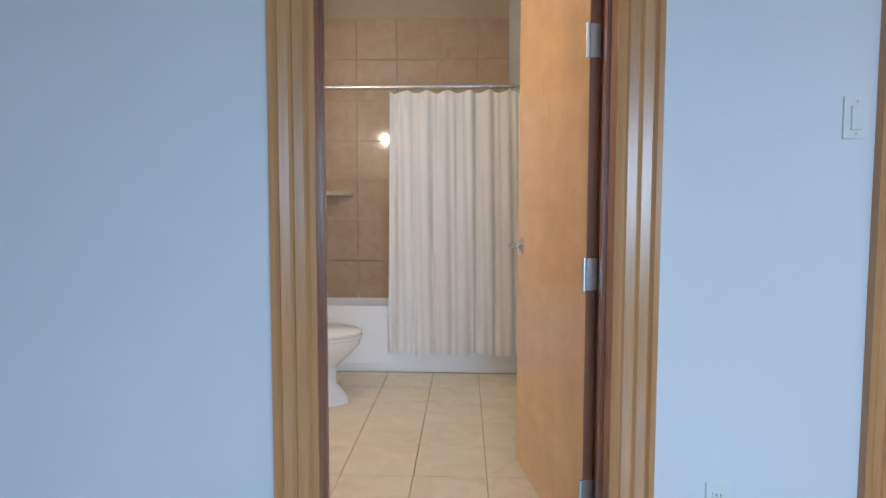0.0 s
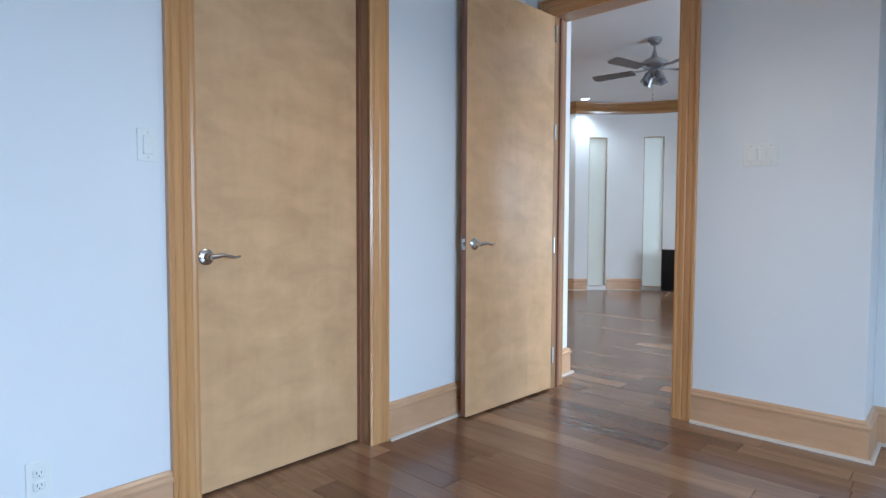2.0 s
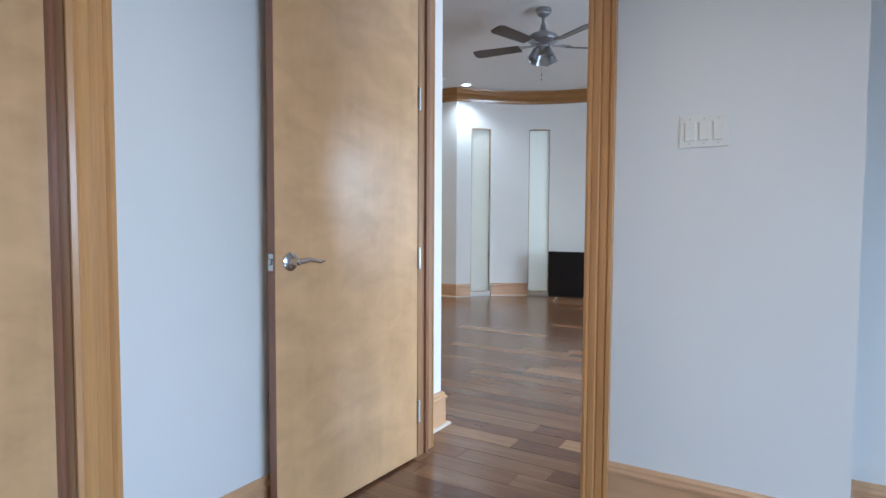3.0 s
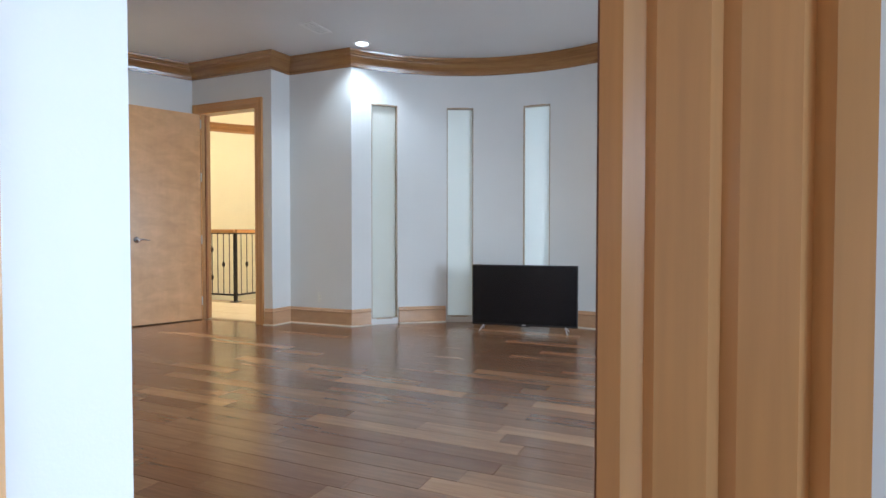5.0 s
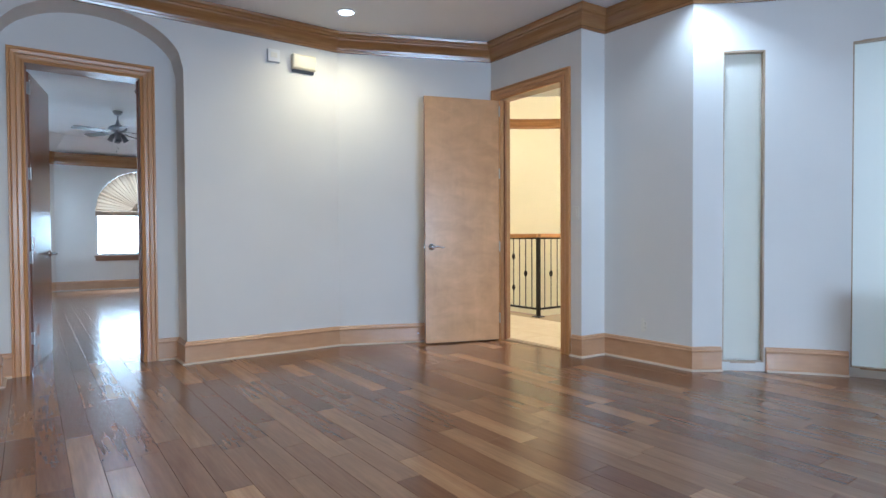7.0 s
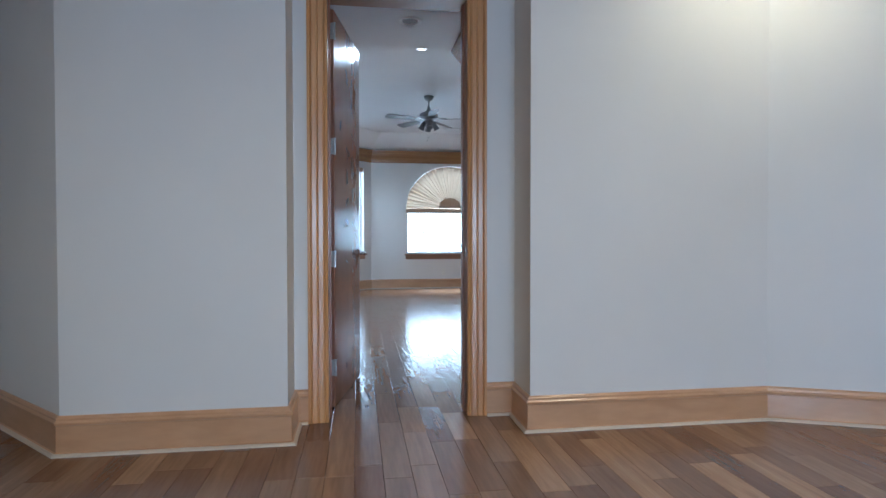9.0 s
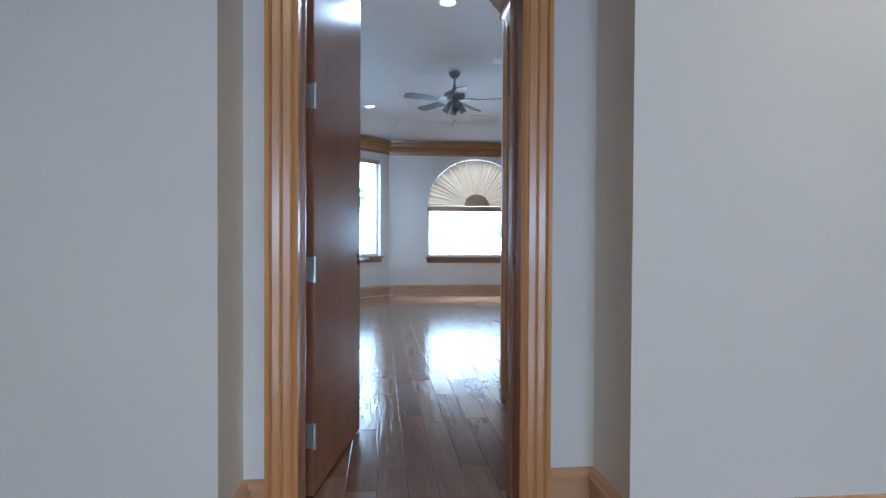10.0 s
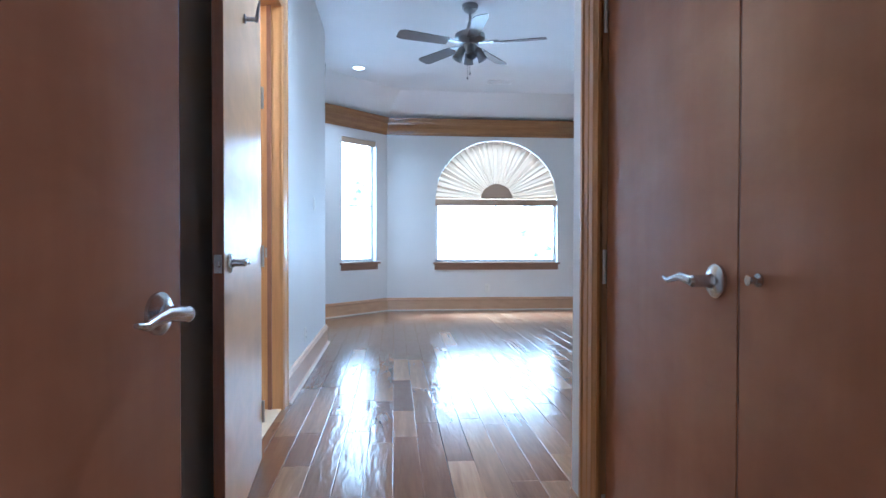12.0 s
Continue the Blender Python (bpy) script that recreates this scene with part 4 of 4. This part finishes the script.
wall_plate("wall_outlet", 4.45, 0.30, 11.9, 90, "ivory outlet above the baseboard", "outlet", kind="outlet")
wall_plate("wall_outlet", 6.5, 0.32, 15.8, 0, "ivory outlet under the arched window", "outlet", kind="outlet")

t = thing("door_chime", pose(6.70, 7.06, 2.655), "cream door chime box high on the wall", "door chime")
part("cover", soft_box(-0.115, 0.115, -0.06, 0.001, -0.06, 0.075, 0.018, 3), paint("cream_plastic", (0.80, 0.74, 0.58), 0.3), t, smooth=True)
part("backplate", soft_box(-0.105, 0.105, -0.02, 0.002, -0.085, 0.06, 0.006, 2), GREYM, t)
t = thing("alarm_sensor", pose(6.42, 7.06, 2.68), "small white alarm sensor box on the wall", "sensor")
part("body", soft_box(-0.055, 0.055, -0.04, 0.001, -0.055, 0.055, 0.008, 2), VINYL, t, smooth=True)
part("lens", soft_box(-0.03, 0.03, -0.043, -0.038, -0.02, 0.025, 0.002, 1), PLASTIC, t)
for sx, sy, turn in ((7.74, 6.735, -23), (2.98, 1.868, 0)):
    t = thing("door_stop", pose(sx, sy, 0.10, 0, 0, turn), "small metal door stop on the baseboard", "door stop")
    bm = bmesh.new()
    tube(bm, [(0, 0.0, 0), (0, -0.06, 0)], [0.006, 0.006], 8)
    part("spring", bm, NICKEL, t)
    bm = bmesh.new()
    tube(bm, [(0, -0.058, 0), (0, -0.072, 0)], [0.009, 0.008], 10)
    part("tip", bm, VINYL, t)


# ---- landing railing ----
def railing(name, p, q):
    p, q = Vector(p), Vector(q)
    ln = (q - p).length
    ang = math.degrees(math.atan2(q.y - p.y, q.x - p.x))
    t = thing(name, pose(p.x, p.y, 0, 0, 0, ang), "black wrought iron stair railing with wooden handrail", "railing", "landing railings")
    bm = soft_box(0, ln, -0.035, 0.035, 1.03, 1.085, 0.015, 3)
    uv = bm.loops.layers.uv.new("UVMap")
    for f in bm.faces:
        for lp in f.loops:
            lp[uv].uv = (lp.vert.co.x, lp.vert.co.y + lp.vert.co.z)
    part("handrail", bm, TRIM, t, "honey wood handrail")
    part("bottom_bar", soft_box(0.02, ln, -0.015, 0.015, 0.095, 0.12, 0.003, 1), IRON, t)
    part("top_bar", soft_box(0.02, ln, -0.015, 0.015, 1.015, 1.03, 0.003, 1), IRON, t)
    n = int(ln / 0.115)
    for k in range(1, n):
        x = ln * k / n
        bm = bmesh.new()
        tube(bm, [(x, 0, 0.11), (x, 0, 1.02)], [0.0065, 0.0065], 6)
        if k % 2 == 0:
            for z in (0.56,) if k % 4 else (0.36, 0.78):
                lathe(bm, [(0.006, z - 0.045), (0.018, z - 0.025), (0.024, z), (0.018, z + 0.025), (0.006, z + 0.045)], 10, Matrix.Translation((x, 0, 0)))
        part("baluster", bm, IRON, t)
    return t


railing("railing", (9.95, 7.25), (9.93, 9.9))
railing("railing", (9.95, 7.25), (12.1, 7.29))
t = thing("newel_post", pose(9.95, 7.25, 0.004), "square black iron newel post", "post")
part("shaft", soft_box(-0.022, 0.022, -0.022, 0.022, 0, 1.03, 0.003, 1), IRON, t)
part("foot_plate", soft_box(-0.06, 0.06, -0.06, 0.06, 0, 0.012, 0.003, 1), IRON, t)


# ---- far bedroom windows ----
def arched_window():
    t = thing("window_6", pose(6.64, 15.8, 0), "arched window with a sunburst pleated shade", "window", kind="structure")
    w = 0.91
    for x0, x1, z0, z1 in ((-w, -w + 0.045, 0.70, 1.63), (w - 0.045, w, 0.70, 1.63), (-w, w, 0.70, 0.74), (-w, w, 1.60, 1.645), (-0.009, 0.009, 0.74, 1.6)):
        part("window_frame", soft_box(x0, x1, 0.07, 0.12, z0, z1, 0.004, 1), VINYL, t)
    bm = bmesh.new()
    box(bm, -w + 0.04, w - 0.04, 0.094, 0.098, 0.73, 1.61)
    pane = part("pane", bm, GLASS, t)
    pane.visible_shadow = False
    bm = sweep([(-w - 0.03, 0.0), (w + 0.03, 0.0)], [(-0.06, 0.672), (0.055, 0.672), (0.06, 0.685), (0.055, 0.70), (-0.06, 0.70)], flip=-1)
    part("window_sill", bm, SILLW, t, "brown wooden sill")
    bm = sweep([(-w - 0.01, 0.0), (w + 0.01, 0.0)], [(0.0, 0.59), (0.018, 0.59), (0.022, 0.672), (0.0, 0.672)], flip=-1)
    part("apron", bm, SILLW, t, "brown wooden apron")
    part("headrail", soft_box(-w + 0.002, w - 0.002, 0.0, 0.05, 1.53, 1.625, 0.006, 2), PLEAT, t, "raised blind packed at its headrail")
    for x in (-0.86, 0.85):
        bm = bmesh.new()
        tube(bm, [(x, 0.01, 1.53), (x, 0.01, 1.0)], [0.002, 0.002], 5)
        lathe(bm, [(0.004, 0.97), (0.01, 0.985), (0.003, 1.01)], 8, Matrix.Translation((x, 0.01, 0)))
        part("cord", bm, VINYL, t)
    # pleats fanning from the hub
    bm = bmesh.new()
    n = 64
    inner, outer = [], []
    for k in range(n + 1):
        a = math.pi * (k + (0.35 * math.sin(k * 2.7) if 0 < k < n else 0)) / n
        yy = 0.045 + (0.022 if k % 2 else -0.022) * (0.7 + 0.4 * math.sin(k * 1.3))
        inner.append(bm.verts.new((0.2 * math.cos(a), 0.045 + (yy - 0.045) * 0.3, 1.635 + 0.185 * math.sin(a))))
        outer.append(bm.verts.new((0.905 * math.cos(a), yy, 1.635 + 0.85 * math.sin(a))))
    for k in range(n):
        bm.faces.new((inner[k], outer[k], outer[k + 1], inner[k + 1]))
    part("sunburst_shade", bm, PLEAT, t, "cream pleated sunburst shade")
    bm = bmesh.new()
    prism(bm, [(0.235 * math.cos(math.pi * k / 20), 0.22 * math.sin(math.pi * k / 20)) for k in range(21)], 0, 0.012, Matrix.Translation((0, 0.03, 1.632)) @ pose(0, 0, 0, 90, 0, 0))
    part("hub", bm, PLEAT, t, "half-round cream hub")


arched_window()
t = thing("window_7", pose(5.03, 15.8, 0, 0, 0, 225), "tall narrow bay window, bright daylight outside", "window", kind="structure")
for x0, x1, z0, z1 in ((0.215, 0.25, 0.72, 2.42), (0.81, 0.845, 0.72, 2.42), (0.25, 0.81, 0.72, 0.76), (0.25, 0.81, 2.36, 2.42), (0.25, 0.81, 1.49, 1.51)):
    part("window_frame", soft_box(x0, x1, -0.12, -0.07, z0, z1, 0.004, 1), VINYL, t)
bm = bmesh.new()
box(bm, 0.24, 0.82, -0.098, -0.094, 0.75, 2.37)
part("pane", bm, GLASS, t).visible_shadow = False
bm = sweep([(0.18, 0.0), (0.88, 0.0)], [(-0.06, 0.69), (0.055, 0.69), (0.06, 0.70), (0.055, 0.72), (-0.06, 0.72)])
part("window_sill", bm, SILLW, t, "brown wooden sill")
bm = sweep([(0.20, 0.0), (0.86, 0.0)], [(0.0, 0.61), (0.018, 0.61), (0.022, 0.69), (0.0, 0.69)])
part("apron", bm, SILLW, t, "brown wooden apron")
part("headrail", soft_box(0.22, 0.84, -0.05, -0.005, 2.34, 2.415, 0.005, 1), PLEAT, t, "raised blind at its headrail")
bm = bmesh.new()
vs = [bm.verts.new(p) for p in ((-4, 18.5, -1.5), (12, 18.5, -1.5), (12, 18.5, 7), (-4, 18.5, 7))]
bm.faces.new(vs)
vs = [bm.verts.new(p) for p in ((0.5, 12.5, -1.5), (0.5, 18.5, -1.5), (0.5, 18.5, 7), (0.5, 12.5, 7))]
bm.faces.new(vs)
tagged(part("backdrop", bm, OUT), "overexposed daylight and foliage outside", "backdrop", kind="structure")
bm = bmesh.new()
box(bm, -2000, 2000, -2000, 2000, -3.4, -3.2)
tagged(part("ground", bm, GREYM), "ground around the house", "ground", kind="structure")

# ---- floor pieces ----
def tiles(parent, x0, x1, y0, y1, size, z, material, name="tile", turned=Matrix.Identity(4)):
    bm = soft_box(-size / 2 + 0.002, size / 2 - 0.002, -size / 2 + 0.002, size / 2 - 0.002, -0.008, 0.0, 0.0015, 1)
    me = bpy.data.meshes.new(name)
    bm.to_mesh(me)
    bm.free()
    me.materials.append(material)
    y = y0 + size / 2
    while y < y1:
        x = x0 + size / 2
        while x < x1:
            ob = new(name, me)
            ob.matrix_basis = turned @ Matrix.Translation((x, y, z))
            ob.parent = parent
            x += size
        y += size


tiles(bath_floor, -1.03, 0.8, 2.03, 4.2, 0.306, 0.010, TILE, turned=BATH_TURN)
bm = soft_box(-0.158, 0.158, -0.006, 0.0, -0.158, 0.158, 0.0015, 1)
me = bpy.data.meshes.new("wall_tile")
bm.to_mesh(me)
bm.free()
me.materials.append(WALLTILE)
for i in range(6):
    for k in range(7):
        ob = new("wall_tile", me)
        ob.location = (-1.1 + 0.16 + 0.32 * i, 4.945, 0.55 + 0.32 * k)
        ob.parent = bath_back
tiles(landing, 8.6, 10.0, 5.4, 9.4, 0.4, 0.012, TILE)

bm = bmesh.new()
box(bm, -2.6, 10.2, -2.7, 16.0, -0.06, -0.014)
floor = tagged(part("floor", bm, MAPLE_EDGE), "mixed-tone brown hand-scraped hardwood plank floor", "floor", kind="structure")
rng = random.Random(5)
PW = 0.125
LENGTHS = (0.45, 0.6, 0.75, 0.95, 1.2)


def plank_verts(l, x, y, c=0.0014):
    """A plank with chamfered top edges, lengthwise along y."""
    w = PW / 2 - 0.0002
    l = l / 2 - 0.0003
    v = [(x + a * w, y + b * l, -0.014) for a, b in ((-1, -1), (1, -1), (1, 1), (-1, 1))]
    v += [(x + a * w, y + b * l, -0.002) for a, b in ((-1, -1), (1, -1), (1, 1), (-1, 1))]
    v += [(x + a * (w - c), y + b * (l - c), 0.0) for a, b in ((-1, -1), (1, -1), (1, 1), (-1, 1))]
    return v


PF = [(8, 9, 10, 11)] + [(i, (i + 1) % 4, 4 + (i + 1) % 4, 4 + i) for i in range(4)] + [(4 + i, 4 + (i + 1) % 4, 8 + (i + 1) % 4, 8 + i) for i in range(4)]
plank_mesh, scraped_mesh = {}, {}
for l in LENGTHS:
    me = bpy.data.meshes.new("plank")
    me.from_pydata(plank_verts(l, 0, 0), [], PF)
    me.materials.append(PLANK)
    plank_mesh[l] = me
    me = bpy.data.meshes.new("plank")
    me.from_pydata(plank_verts(l, 0, 0, 0.003), [], PF)
    me.materials.append(PLANK_HALL)
    scraped_mesh[l] = me


def spans(x):
    """Stretches of y that have planks at x."""
    out = []
    if x < 2.4:
        return [(-2.6, 1.93)] if x > -2.5 else []
    if x < 3.7:
        return [(-2.6, 1.93), (2.6, 8.2)]
    if x < 4.4:
        return [(-2.6, 8.2), (12.9, 15.0)]
    if x < 5.8:
        return [(-2.6, 15.9)]
    if x < 8.45:
        return [(-2.6, 7.2), (9.1, 15.9)]
    if x < 8.9:
        return [(-2.6, 5.4), (9.1, 15.9)]
    return [(0.3, 5.0)]


def walked(x, y):
    """The stretch of floor beside the way through the rooms."""
    return (1.6 < x < 3.9 and 0.2 < y < 1.9) or (3.9 < x < 7.9 and 1.2 < y < 7.0) or (4.5 < x < 5.75 and 7.0 <= y < 10.6)


far, count = {False: ([], []), True: ([], [])}, 0
x = -2.5 + PW / 2
while x < 10.1:
    for y0, y1 in spans(x):
        y = y0 - rng.uniform(0, 0.5)
        while y < y1:
            l = rng.choice(LENGTHS)
            yc = y + l / 2
            if walked(x, yc) and count < 330:
                ob = new("plank", (plank_mesh if yc < 7.3 else scraped_mesh)[l])
                ob.location = (x, yc, 0)
                ob.parent = floor
                count += 1
            else:
                vv, ff = far[yc > 7.3]
                n0 = len(vv)
                vv += plank_verts(l, x, yc, 0.003 if yc > 7.3 else 0.0014)
                ff += [tuple(i + n0 for i in f) for f in PF]
            y += l
    x += PW
for hall, (vv, ff) in far.items():
    me = bpy.data.meshes.new("planks")
    me.from_pydata(vv, [], ff)
    me.materials.append(PLANK_HALL_FAR if hall else PLANK_FAR)
    ob = new("planks", me)
    ob.parent = floor
    ob["kind"] = "stuff"
